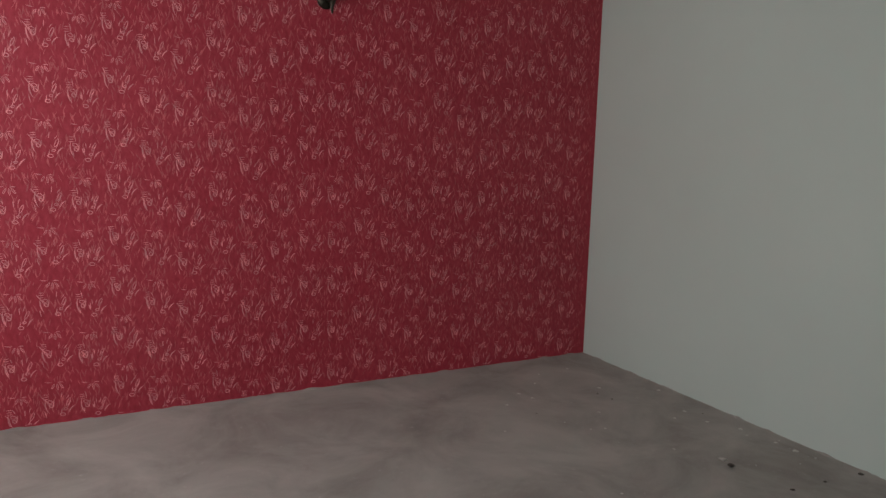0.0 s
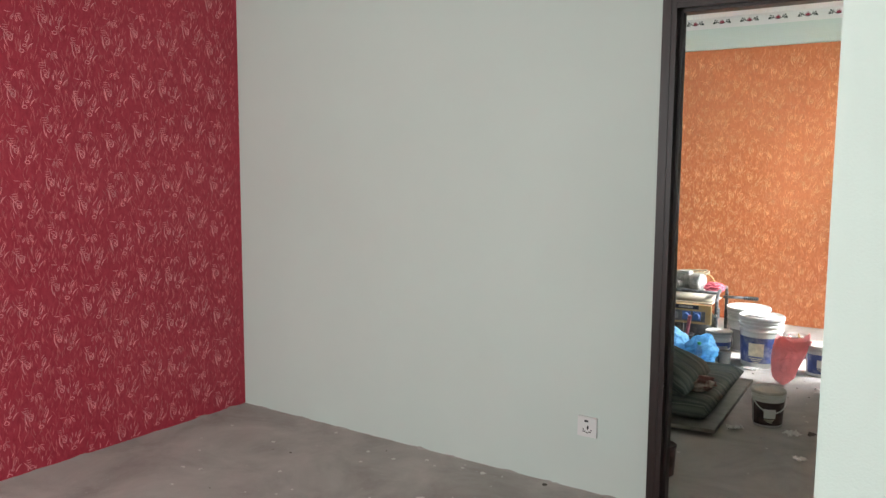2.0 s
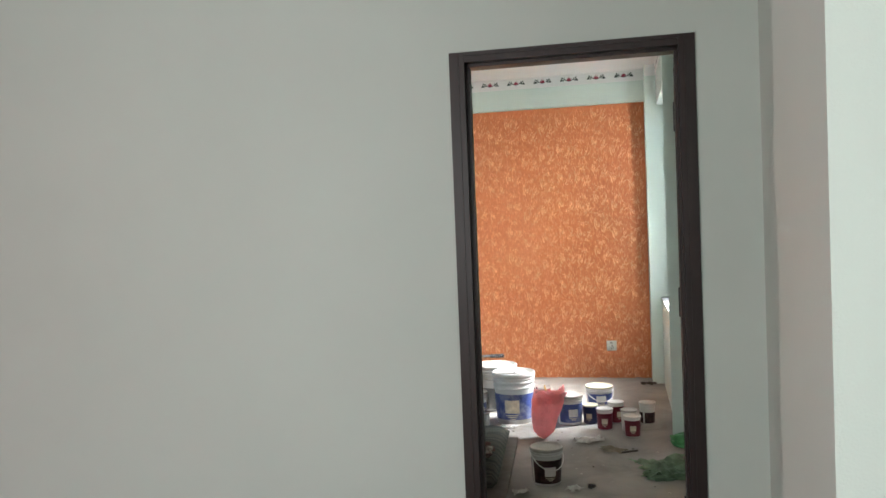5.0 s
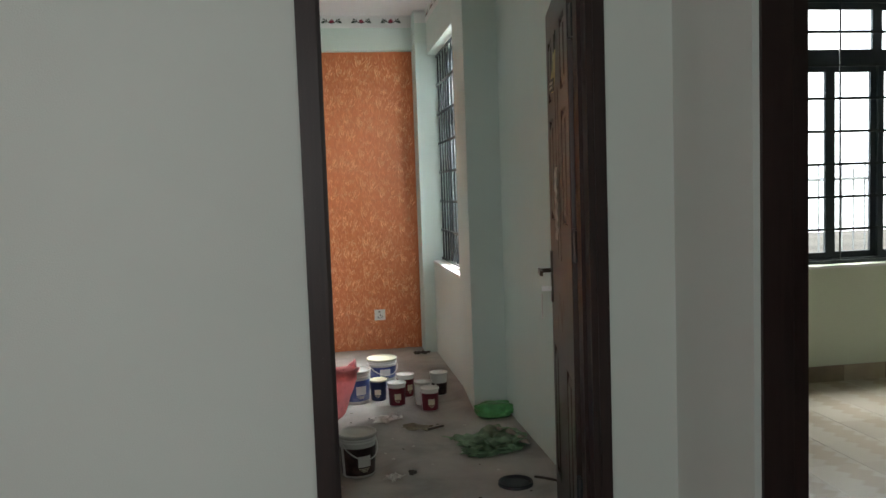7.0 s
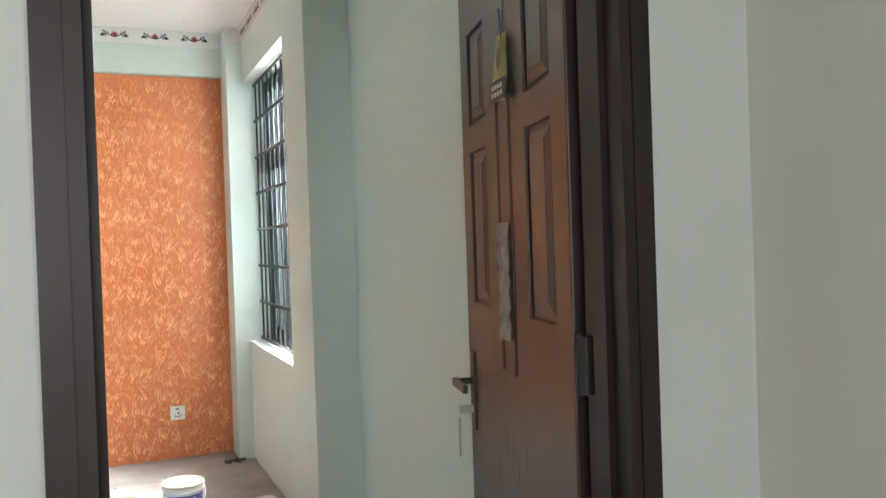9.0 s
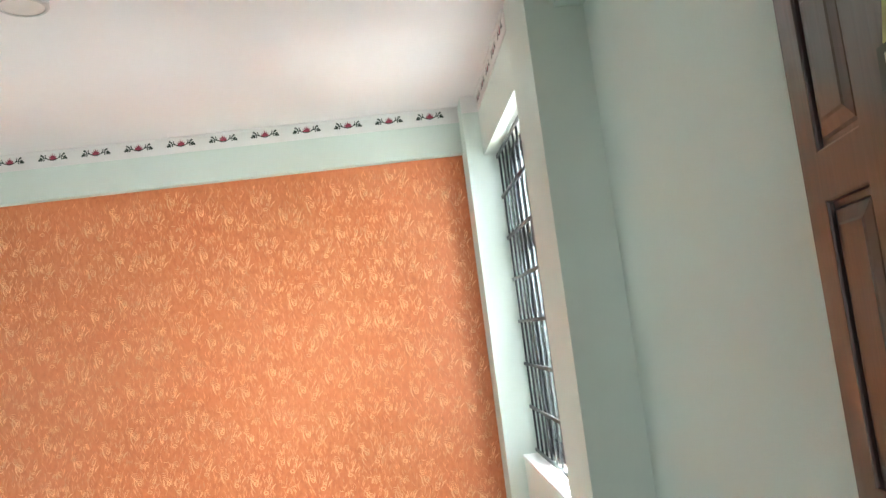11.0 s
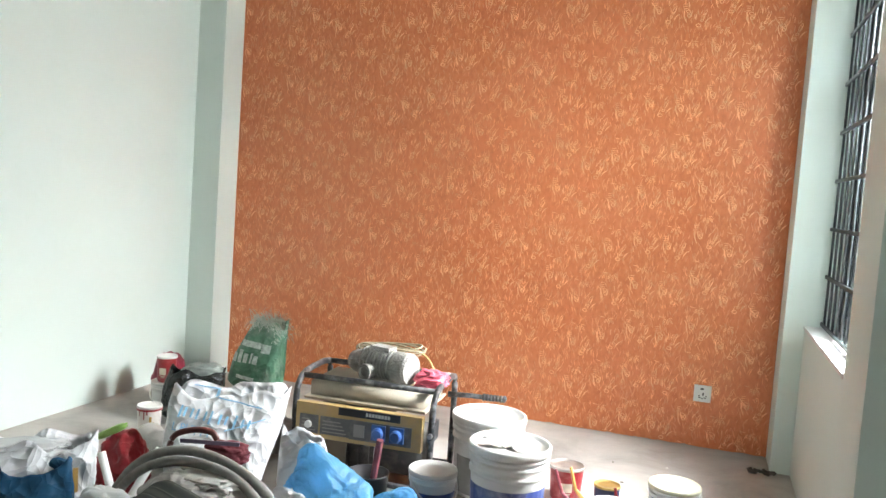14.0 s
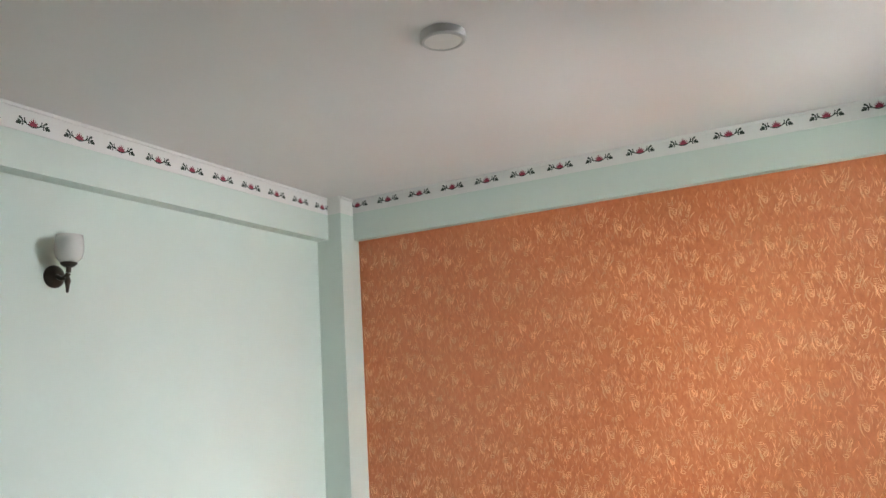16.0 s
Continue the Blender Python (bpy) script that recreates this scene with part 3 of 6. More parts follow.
frame_1 = door_frame("door_frame_1", -0.02, 0.88, 0.0, 0.112, 2.13, 0.058)
frame_2 = door_frame("door_frame_2", 1.117, 2.15, -0.45, -0.324, 2.13, 0.125)
bm = bmesh.new()
for z in (0.98, 1.08):
    box(bm, 0.118, 0.124, 0.02, 0.05, z, z + 0.05)
part("strike_plate", bm, BRONZE, frame_2, "worn brass strike plate")
bm = bmesh.new()
for z in (0.3, 1.1, 1.8):
    box(bm, 0.830, 0.844, 0.092, 0.117, z, z + 0.10)
    bmesh.ops.create_cone(bm, cap_ends=True, segments=10, radius1=0.007, radius2=0.007, depth=0.11, matrix=Matrix.Translation((0.833, 0.121, z + 0.05)))
part("hinge", bm, BLACK_IRON, frame_1, "painted steel hinges")

# open leaf
leaf_door = tagged(new("door_leaf"), label="varnished brown wooden door with carved panels, standing open", category="door")
LEN, TALL = 0.805, 2.03
leaf_door.matrix_basis = Matrix.Translation((0.812, 0.138, 0.010)) @ Matrix.Rotation(math.atan2(0.788, 0.163), 4, "Z")
# local: x along the leaf from its hinge, y towards the room (visible face at y = 0), thickness to -y
PANELS = [(x0, x1, z0, z1) for x0, x1 in ((0.09, 0.245), (0.565, 0.72)) for z0, z1 in ((0.15, 0.68), (1.20, 1.59), (1.665, 1.90))]
SPINDLE = [(x - 0.007, x + 0.007, 1.06, 1.68) for x in (0.356, 0.454)]
part("slab", slab(0, LEN, -0.038, -0.009, 0, TALL, 0.002), DOOR_WOOD, leaf_door)
bm = pierced("y", -0.009, 0.0, 0.0, LEN, 0.0, TALL, PANELS + SPINDLE)
rim = [e for e in bm.edges if len(e.link_faces) == 2 and e.calc_face_angle(0) > radians(40) and all(v.co.y > -0.001 for v in e.verts)]
bmesh.ops.bevel(bm, geom=rim, offset=0.004, segments=2, affect="EDGES", profile=0.5)
part("face_frame", bm, DOOR_WOOD, leaf_door)


def raised_panel(x0, x1, z0, z1):
    """A cushion in its sunk field: a bevelled margin that rises to a flat middle."""
    bm = bmesh.new()
    rings = []
    for inset, y in ((0.010, -0.009), (0.014, -0.005), (0.032, -0.001), (0.036, 0.001)):
        rings.append([bm.verts.new((x, y, z)) for x, z in ((x0 + inset, z0 + inset), (x1 - inset, z0 + inset), (x1 - inset, z1 - inset), (x0 + inset, z1 - inset))])
    for q, r in zip(rings, rings[1:]):
        for k in range(4):
            bm.faces.new((q[k], q[(k + 1) % 4], r[(k + 1) % 4], r[k]))
    bm.faces.new(rings[-1])
    return bm


for q in PANELS:
    part("panel", raised_panel(*q), DOOR_WOOD, leaf_door)
# scratches through the varnish by the lock
SCRATCH = wood_material("bare_scratched_wood", (0.10, 0.06, 0.04), (0.18, 0.12, 0.08), rough=0.7, coat=0.0)
for x, z, h in ((0.45, 0.86, 0.07), (0.40, 0.82, 0.11), (0.36, 0.80, 0.09), (0.52, 0.78, 0.05), (0.30, 0.86, 0.06), (0.33, 0.30, 0.05)):
    part("scratch", slab(x, x + 0.004, 0.0, 0.0006, z, z + h), SCRATCH, leaf_door, "pale vertical scratch")
# lever handle, plate and key
bm = bmesh.new()
box(bm, LEN - 0.075, LEN - 0.035, 0.0, 0.007, 0.855, 1.065)
plate = part("handle_plate", bevelled(bm, 0.003, 2), BRONZE, leaf_door, "dark bronze lock plate")
bm = bmesh.new()
bmesh.ops.create_cone(bm, cap_ends=True, segments=12, radius1=0.009, radius2=0.009, depth=0.05, matrix=Matrix.Translation((LEN - 0.055, 0.03, 0.985)) @ Matrix.Rotation(math.pi / 2, 4, "X"))
box(bm, LEN - 0.175, LEN - 0.045, 0.048, 0.06, 0.975, 0.995)
part("lever", bevelled(bm, 0.003, 2), BRONZE, leaf_door, "bronze lever handle")
bm = bmesh.new()
box(bm, LEN - 0.058, LEN - 0.052, 0.007, 0.045, 0.90, 0.92)
bmesh.ops.create_cone(bm, cap_ends=True, segments=12, radius1=0.014, radius2=0.014, depth=0.003, matrix=Matrix.Translation((LEN - 0.055, 0.046, 0.875)) @ Matrix.Rotation(math.pi / 2, 4, "X"))
box(bm, LEN - 0.060, LEN - 0.050, 0.044, 0.049, 0.785, 0.865)
box(bm, LEN - 0.063, LEN - 0.055, 0.045, 0.048, 0.807, 0.82)
part("key", bm, STEEL, leaf_door, "steel key hanging from the lock")
# peeling tape and hanging paper tag
TAPE = mat("dull_peeling_tape", (0.50, 0.50, 0.47), rough=0.5, vary=0.3, scale=30, bump=0.4, bump_scale=40)
bm = bmesh.new()
prev = None
for k in range(15):
    z = 1.40 - 0.265 * k / 14
    w = 0.043 + 0.005 * math.sin(k * 2.1)
    o = 0.006 + 0.004 * abs(math.sin(k * 1.3))
    row = [bm.verts.new((0.405 - w, o, z)), bm.verts.new((0.405 + w * 0.4, o + 0.003, z)), bm.verts.new((0.405 + w, o + 0.001, z - 0.006 * (k % 3)))]
    if prev:
        for j in range(2):
            bm.faces.new((prev[j], prev[j + 1], row[j + 1], row[j]))
    prev = row
bmesh.ops.solidify(bm, geom=bm.faces[:], thickness=0.0012)
tape = part("tape", bm, TAPE, leaf_door, "torn strip of grey protective tape")
TAG_Y = mat("yellow_printed_card", (0.50, 0.46, 0.19), rough=0.5, vary=0.15, scale=25)
TAG_K = mat("black_printed_card", (0.03, 0.04, 0.03), rough=0.5, vary=0.15)
tag = tagged(new("door_tag"), label="yellow and black cardboard tag hung on the door", category="tag")
tag.matrix_basis = leaf_door.matrix_basis @ pose(0.37, 0.012, 1.672, 2, 0, 4)
bm = bmesh.new()
vs = [bm.verts.new(p) for p in ((-0.030, 0, 0.145), (0.030, 0, 0.145), (0.048, 0.003, 0.045), (0.05, 0.006, 0.0), (-0.045, 0.008, -0.01), (-0.048, 0.003, 0.045))]
bm.faces.new((vs[0], vs[1], vs[2], vs[5]))
bm.faces.new((vs[5], vs[2], vs[3], vs[4]))
bmesh.ops.solidify(bm, geom=bm.faces[:], thickness=0.002)
part("card", bm, TAG_Y, tag)
bm = bmesh.new()
bmesh.ops.create_circle(bm, cap_ends=True, segments=20, radius=0.016, matrix=Matrix.Translation((0, 0.0065, 0.090)) @ Matrix.Rotation(math.pi / 2, 4, "X") @ Matrix.Diagonal((1, 1.5, 1, 1)))
part("emblem", bm, mat("grey_olive_print", (0.16, 0.18, 0.09), rough=0.5), tag, "dark oval print")
bm = bmesh.new()
box(bm, -0.049, 0.049, 0.0075, 0.0095, -0.004, 0.042)
part("dark_band", bm, TAG_K, tag, "black band with pale bars")
bm = bmesh.new()
for r in range(2):
    for c in range(4):
        box(bm, -0.034 + c * 0.018, -0.022 + c * 0.018, 0.0098, 0.0103, 0.006 + r * 0.016, 0.016 + r * 0.016)
part("print_bars", bm, mat("pale_print", (0.5, 0.5, 0.45), rough=0.5), tag)
bm = bmesh.new()
for a, b in (((0.0, 0.0, 0.133), (-0.012, 0.0, 0.215)), ((0.0, 0.0, 0.133), (0.018, 0.0, 0.205))):
    v = Vector(b) - Vector(a)
    bmesh.ops.create_cone(bm, segments=6, radius1=0.002, radius2=0.002, depth=v.length, matrix=Matrix.Translation((Vector(a) + Vector(b)) / 2) @ v.to_track_quat("Z", "Y").to_matrix().to_4x4())
part("string", bm, TAG_K, tag)

# ---- windows ----
GLASS = bpy.data.materials.new("window_glass")
GLASS.use_nodes = True
gb = GLASS.node_tree.nodes["Principled BSDF"]
gb.inputs["Transmission Weight"].default_value, gb.inputs["Roughness"].default_value, gb.inputs["IOR"].default_value = 1.0, 0.02, 1.05
gb.inputs["Base Color"].default_value = (0.93, 0.96, 0.96, 1)
TINTED = bpy.data.materials.new("dark_tinted_glass")
TINTED.use_nodes = True
tg = TINTED.node_tree.nodes["Principled BSDF"]
tg.inputs["Transmission Weight"].default_value, tg.inputs["Roughness"].default_value, tg.inputs["IOR"].default_value = 1.0, 0.03, 1.3
tg.inputs["Base Color"].default_value = (0.16, 0.18, 0.20, 1)
ALU = mat("dark_grey_aluminium", (0.035, 0.042, 0.05), rough=0.35, metal=0.3, vary=0.1, scale=10)
SILL = mat("white_sill_paint", (0.74, 0.73, 0.71), rough=0.5, vary=0.05, scale=8, dirt=(0.4, 0.36, 0.3), dirt_amount=0.25)


def rod(bm, a, b, r, seg=8):
    v = Vector(b) - Vector(a)
    bmesh.ops.create_cone(bm, cap_ends=True, segments=seg, radius1=r, radius2=r, depth=v.length, matrix=Matrix.Translation((Vector(a) + Vector(b)) / 2) @ v.to_track_quat("Z", "Y").to_matrix().to_4x4())
    return bm


def window(name, label, w, h, m, bars_depth, sash_depth, upright, level, transom, mullions, tinted=0, upper=None):
    """Local: x along the window, y outwards, z up from the sill. A barred grille inside, sashes with glass outside."""
    ob = tagged(new(name), label=label, category="window", kind="structure")
    ob.matrix_basis = m
    bm = bmesh.new()
    for a in ((0, w, 0, 0.035), (0, w, h - 0.035, h), (0, 0.035, 0.035, h - 0.035), (w - 0.035, w, 0.035, h - 0.035)):
        box(bm, a[0], a[1], sash_depth - 0.03, sash_depth + 0.04, a[2], a[3])
    box(bm, 0.035, w - 0.035, sash_depth - 0.025, sash_depth + 0.035, transom - 0.03, transom + 0.03)
    part("window_frame", bevelled(bm, 0.003, 1), ALU, ob)
    for row, (z0, z1) in ((mullions, (0.035, transom - 0.03)), (mullions if upper is None else upper, (transom + 0.03, h - 0.035))):
        xs = [0.035, *row, w - 0.035]
        for i in range(len(xs) - 1):
            a, b = xs[i], xs[i + 1]
            off = 0.02 * (i % 2) - 0.01
            bm = bmesh.new()
            f = 0.042
            for q in ((a, b, z0, z0 + f), (a, b, z1 - f, z1), (a, a + f, z0 + f, z1 - f), (b - f, b, z0 + f, z1 - f)):
                box(bm, q[0], q[1], sash_depth + off - 0.010, sash_depth + off + 0.010, q[2], q[3])
            s = part("sash", bevelled(bm, 0.002, 1), ALU, ob)
            bm = bmesh.new()
            box(bm, a + f - 0.003, b - f + 0.003, sash_depth + off - 0.002, sash_depth + off + 0.002, z0 + f - 0.003, z1 - f + 0.003)
            p = part("pane", bm, TINTED if i < tinted else GLASS, s, "dark tinted glass" if i < tinted else "")
            p.visible_shadow = i < tinted
    for i in range(upright):
        x = 0.02 + (w - 0.04) * i / (upright - 1)
        bm = bmesh.new()
        rod(bm, (x, bars_depth, 0.004), (x, bars_depth, h - 0.004), 0.0062)
        part("grille_bar", bm, BLACK_IRON, ob, smooth=True)
    for i in range(level):
        z = 0.02 + (h - 0.04) * i / (level - 1)
        bm = bmesh.new()
        box(bm, 0.004, w - 0.004, bars_depth - 0.016, bars_depth - 0.0062, z - 0.0085, z + 0.0085)
        part("grille_rail", bm, BLACK_IRON, ob)
    return ob


window("window_1", "tall window with a black iron grille and dark sashes", 1.223, 1.675, Matrix.Translation((WX, 4.195, 0.765)) @ Matrix.Rotation(-math.pi / 2, 4, "Z"), 0.082, 0.17, 10, 8, 1.17, (0.42, 0.80), 1)
structure("window_sill_1", slab(WX - 0.006, 1.239, 2.973, 4.194, 0.7475, 0.765, 0.004), SILL, "white painted window sill", "window sill")
window("window_2", "window with a thin iron grille and dark aluminium sashes", 1.52, 1.735, Matrix.Translation((3.0, 2.42, 0.765)), 0.05, 0.12, 5, 9, 1.33, (0.36, 0.70, 1.08), 0, (0.70,))
structure("window_sill_2", slab(2.98, 4.54, 2.408, 2.61, 0.747, 0.764, 0.004), SILL, "white painted window sill of the tiled room", "window sill")
window("window_3", "wide window of the hall", 2.4, 1.65, Matrix.Translation((0.1, -4.6, 0.75)) @ Matrix.Rotation(math.pi, 4, "Z"), 0.05, 0.1, 14, 7, 1.2, (0.8, 1.6))
window("window_4", "second window of the hall", 1.8, 1.65, Matrix.Translation((3.4, -4.6, 0.75)) @ Matrix.Rotation(math.pi, 4, "Z"), 0.05, 0.1, 11, 7, 1.2, (0.6, 1.2))

# outside: ground, balcony railing and the pale distance
structure("ground", slab(-60, 60, -60, 60, -3.3, -3.2), mat("dusty_ground", (0.30, 0.28, 0.24), rough=0.9, vary=0.2, scale=0.3), "dusty pale ground outside", "ground")
structure("balcony_floor", slab(1.25, 7.5, 2.63, 4.6, -0.2, -0.05), mat("balcony_concrete", (0.42, 0.40, 0.37), rough=0.85, vary=0.1, scale=3), "concrete balcony outside the tiled room", "balcony")
railing = tagged(new("balcony_railing"), label="grey steel balcony railing with upright bars", category="railing", kind="structure")
RAIL = mat("grey_railing_paint", (0.30, 0.31, 0.33), rough=0.5, vary=0.15, scale=12)
for z in (0.12, 1.32):
    bm = bmesh.new()
    rod(bm, (1.6, 4.5, z), (7.4, 4.5, z), 0.016)
    part("rail", bm, RAIL, railing)
for i in range(49):
    bm = bmesh.new()
    rod(bm, (1.65 + i * 0.118, 4.5, -0.05), (1.65 + i * 0.118, 4.5, 1.42 + 0.05 * (i % 2)), 0.0085, 6)
    part("upright", bm, RAIL, railing)

OVERCAST = bpy.data.materials.new("white_overcast_sky")
OVERCAST.use_nodes = True
OVERCAST.node_tree.nodes["Principled BSDF"].inputs["Base Color"].default_value = (0.8, 0.82, 0.85, 1)
OVERCAST.node_tree.nodes["Principled BSDF"].inputs["Emission Color"].default_value = (0.93, 0.97, 1.0, 1)
OVERCAST.node_tree.nodes["Principled BSDF"].inputs["Emission Strength"].default_value = 5.0
structure("backdrop", slab(-60, 140, 58.0, 58.5, -3.2, 60.0), OVERCAST, "pale hazy overcast distance", "backdrop")

# ---- tiled floor of the far room ----


def tile_material():
    m, nt, b = mat_new("beige_zigzag_tile")
    n, l = nt.nodes, nt.links
    geo = n.new("ShaderNodeNewGeometry")
    sep = n.new("ShaderNodeSeparateXYZ")
    l.new(geo.outputs["Position"], sep.inputs[0])
    tri = n.new("ShaderNodeMath")
    tri.operation = "PINGPONG"
    tri.inputs[1].default_value = 0.045
    l.new(sep.outputs["Y"], tri.inputs[0])
    add = n.new("ShaderNodeMath")
    add.operation = "ADD"
    l.new(sep.outputs["X"], add.inputs[0])
    l.new(tri.outputs[0], add.inputs[1])
    band = n.new("ShaderNodeMath")
    band.operation = "PINGPONG"
    band.inputs[1].default_value = 0.15
    l.new(add.outputs[0], band.inputs[0])
    r = n.new("ShaderNodeValToRGB")
    r.color_ramp.interpolation = "LINEAR"
    r.color_ramp.elements[0].position, r.color_ramp.elements[0].color = 0.30, (0.40, 0.34, 0.265, 1)
    r.color_ramp.elements[1].position, r.color_ramp.elements[1].color = 0.46, (0.48, 0.42, 0.34, 1)
    sc = n.new("ShaderNodeMath")
    sc.operation = "MULTIPLY"
    sc.inputs[1].default_value = 6.67
    l.new(band.outputs[0], sc.inputs[0])
    l.new(sc.outputs[0], r.inputs["Fac"])
    info = n.new("ShaderNodeObjectInfo")
    hsv = n.new("ShaderNodeHueSaturation")
    mr = n.new("ShaderNodeMapRange")
    mr.inputs["To Min"].default_value, mr.inputs["To Max"].default_value = 0.93, 1.07
    l.new(info.outputs["Random"], mr.inputs["Value"])
    l.new(mr.outputs[0], hsv.inputs["Value"])
    l.new(r.outputs[0], hsv.inputs["Color"])
    l.new(hsv.outputs[0], b.inputs["Base Color"])
    b.inputs["Roughness"].default_value = 0.22
    return m


TILE = tile_material()
tile_floor = tagged(new("floor_tiles"), label="beige and brown zigzag ceramic floor tiles", category="floor", kind="structure")
bm = bmesh.new()
box(bm, 0.001, 0.299, 0.001, 0.299, -0.011, 0.0)
tile_mesh = mesh_of("tile", bevelled(bm, 0.002, 1))
tile_mesh.materials.append(TILE)
for i in range(14):
    for j in range(10):
        if 1.26 + i * 0.3 < 5.3 and -0.47 + j * 0.3 < 2.3:
            t = new("tile", tile_mesh)
            t.parent = tile_floor
            t.location = (1.27 + i * 0.3, -0.475 + j * 0.297, 0.0)
SKIRT = mat("brown_skirting_tile", (0.20, 0.15, 0.10), rough=0.3, vary=0.2, scale=4)
skirting = tagged(new("baseboard_tiled"), label="brown and beige ceramic skirting tiles", category="baseboard", kind="structure")
skirt_mesh = mesh_of("skirting_tile", slab(0.001, 0.299, -0.010, 0.0, 0.0, 0.105, 0.002))
skirt_mesh.materials.append(SKIRT)
pale_skirt = skirt_mesh.copy()
pale_skirt.materials.clear()
pale_skirt.materials.append(mat("beige_skirting_tile", (0.36, 0.29, 0.21), rough=0.3, vary=0.2, scale=4))
for i in range(13):
    t = new("skirting_tile", pale_skirt if i % 3 == 1 else skirt_mesh)
    t.parent, t.location = skirting, (1.28 + 0.3 * i, 2.42, 0.0)
for i in range(8):
    t = new("skirting_tile", pale_skirt if i % 3 == 2 else skirt_mesh)
    t.parent = skirting
    t.matrix_basis = pose(5.45, 2.24 - 0.3 * i, 0, 0, 0, -90)
structure("column_tiled", slab(5.02, 5.45, 2.24, 2.409, 0.106, CEIL), LIME, "pale lime corner column", "column")
bm = bmesh.new()
bmesh.ops.create_cone(bm, cap_ends=True, segments=24, radius1=0.055, radius2=0.055, depth=0.01, matrix=Matrix.Translation((4.905, 2.415, 2.35)) @ Matrix.Rotation(math.pi / 2, 4, "X"))
tagged(part("vent_cover", bm, PLASTIC_WHITE), label="round white pipe hole cover on the lime wall", category="vent")

# withered sprig tied to the grille of the tiled room's window
sprig_thing = tagged(new("dry_sprig"), label="withered dark plant sprig tied to the window grille", category="plant")
sprig_thing.location = (4.10, 2.455, 1.10)
DRY = mat("withered_leaf", (0.05, 0.05, 0.035), rough=0.8, vary=0.4, scale=30)
bm = bmesh.new()
path = [Vector((0.0, 0.0, -0.02)), Vector((0.01, 0.0, 0.15)), Vector((0.04, -0.005, 0.30)), Vector((0.09, -0.01, 0.42))]
for a, b in zip(path, path[1:]):
    rod(bm, a, b, 0.005, 6)
part("stem", bm, DRY, sprig_thing)
rnd = random.Random(31)
V, F = [], []
for i in range(90):
    t = rnd.random() ** 0.45
    c = path[0].lerp(path[2], t / 0.7) if t < 0.7 else path[2].lerp(path[3], (t - 0.7) / 0.3)
    c = c + Vector((rnd.gauss(0, 0.010 + 0.028 * t), rnd.gauss(0, 0.008), rnd.gauss(0, 0.012 + 0.024 * t)))
    u = Vector((rnd.uniform(-1, 1), rnd.uniform(-0.4, 0.4), rnd.uniform(-1, 1))).normalized() * rnd.uniform(0.015, 0.03)
    w = Vector((-u.z, rnd.uniform(-0.01, 0.01), u.x)) * 0.35
    i0 = len(V)
    V += [c - u, c + w, c + u, c - w]
    F.append((i0, i0 + 1, i0 + 2, i0 + 3))
me = bpy.data.meshes.new("leaf_clump")
me.from_pydata(V, [], F)
lf = finish(new("leaf_clump", me), DRY)
lf.parent = sprig_thing
tagged(lf, label="shrivelled dark leaves", kind="stuff")

# ---- things: helpers ----
from mathutils.bvhtree import BVHTree


def thing(name, label, category, at=(0, 0, 0), yaw=0.0, group=""):
    ob = tagged(new(name), label=label, category=category, group=group)
    ob.matrix_basis = pose(*at, 0, 0, yaw)
    return ob


def lathe(profile, n=32, cap=False):
    """A turned body from (radius, height) pairs."""
    bm = bmesh.new()
    rings = []
    for r, z in profile:
        if r <= 1e-6:
            rings.append([bm.verts.new((0, 0, z))])
        else:
            rings.append([bm.verts.new((r * math.cos(2 * math.pi * k / n), r * math.sin(2 * math.pi * k / n), z)) for k in range(n)])
    for a, b in zip(rings, rings[1:]):
        for k in range(n):
            j = (k + 1) % n
            if len(a) == 1 and len(b) == 1:
                continue
            if len(a) == 1:
                bm.faces.new((a[0], b[k], b[j]))
            elif len(b) == 1:
                bm.faces.new((a[k], a[j], b[0]))
            else:
                bm.faces.new((a[k], a[j], b[j], b[k]))
    return bm


def arc_band(r0, r1, z0, z1, a0, a1, n=14):
    """A label wrapped round a tapering pail, from angle a0 to a1 in degrees."""
    bm = bmesh.new()
    prev = None
    for k in range(n + 1):
        a = radians(a0 + (a1 - a0) * k / n)
        row = [bm.verts.new((r0 * math.cos(a), r0 * math.sin(a), z0)), bm.verts.new((r1 * math.cos(a), r1 * math.sin(a), z1))]
        if prev:
            bm.faces.new((prev[0], row[0], row[1], prev[1]))
        prev = row
    return bm


def tube(points, r, n=8, closed=False):
    """A round tube along a smooth line of points."""
    bm = bmesh.new()
    P = [Vector(p) for p in points]
    rings = []
    up = Vector((0, 0, 1))
    for i, p in enumerate(P):
        t = (P[(i + 1) % len(P)] if closed or i < len(P) - 1 else p) - (P[i - 1] if closed or i > 0 else p)
        t.normalize()
        s = t.cross(up if abs(t.z) < 0.95 else Vector((1, 0, 0))).normalized()
        u = s.cross(t)
        rr = r[i] if isinstance(r, (list, tuple)) else r
        rings.append([bm.verts.new(p + (s * math.cos(2 * math.pi * k / n) + u * math.sin(2 * math.pi * k / n)) * rr) for k in range(n)])
    pairs = list(zip(rings, rings[1:])) + ([(rings[-1], rings[0])] if closed else [])
    for a, b in pairs:
        for k in range(n):
            j = (k + 1) % n
            bm.faces.new((a[k], a[j], b[j], b[k]))
    if not closed:
        bm.faces.new(rings[0])
        bm.faces.new(rings[-1])
    return bm


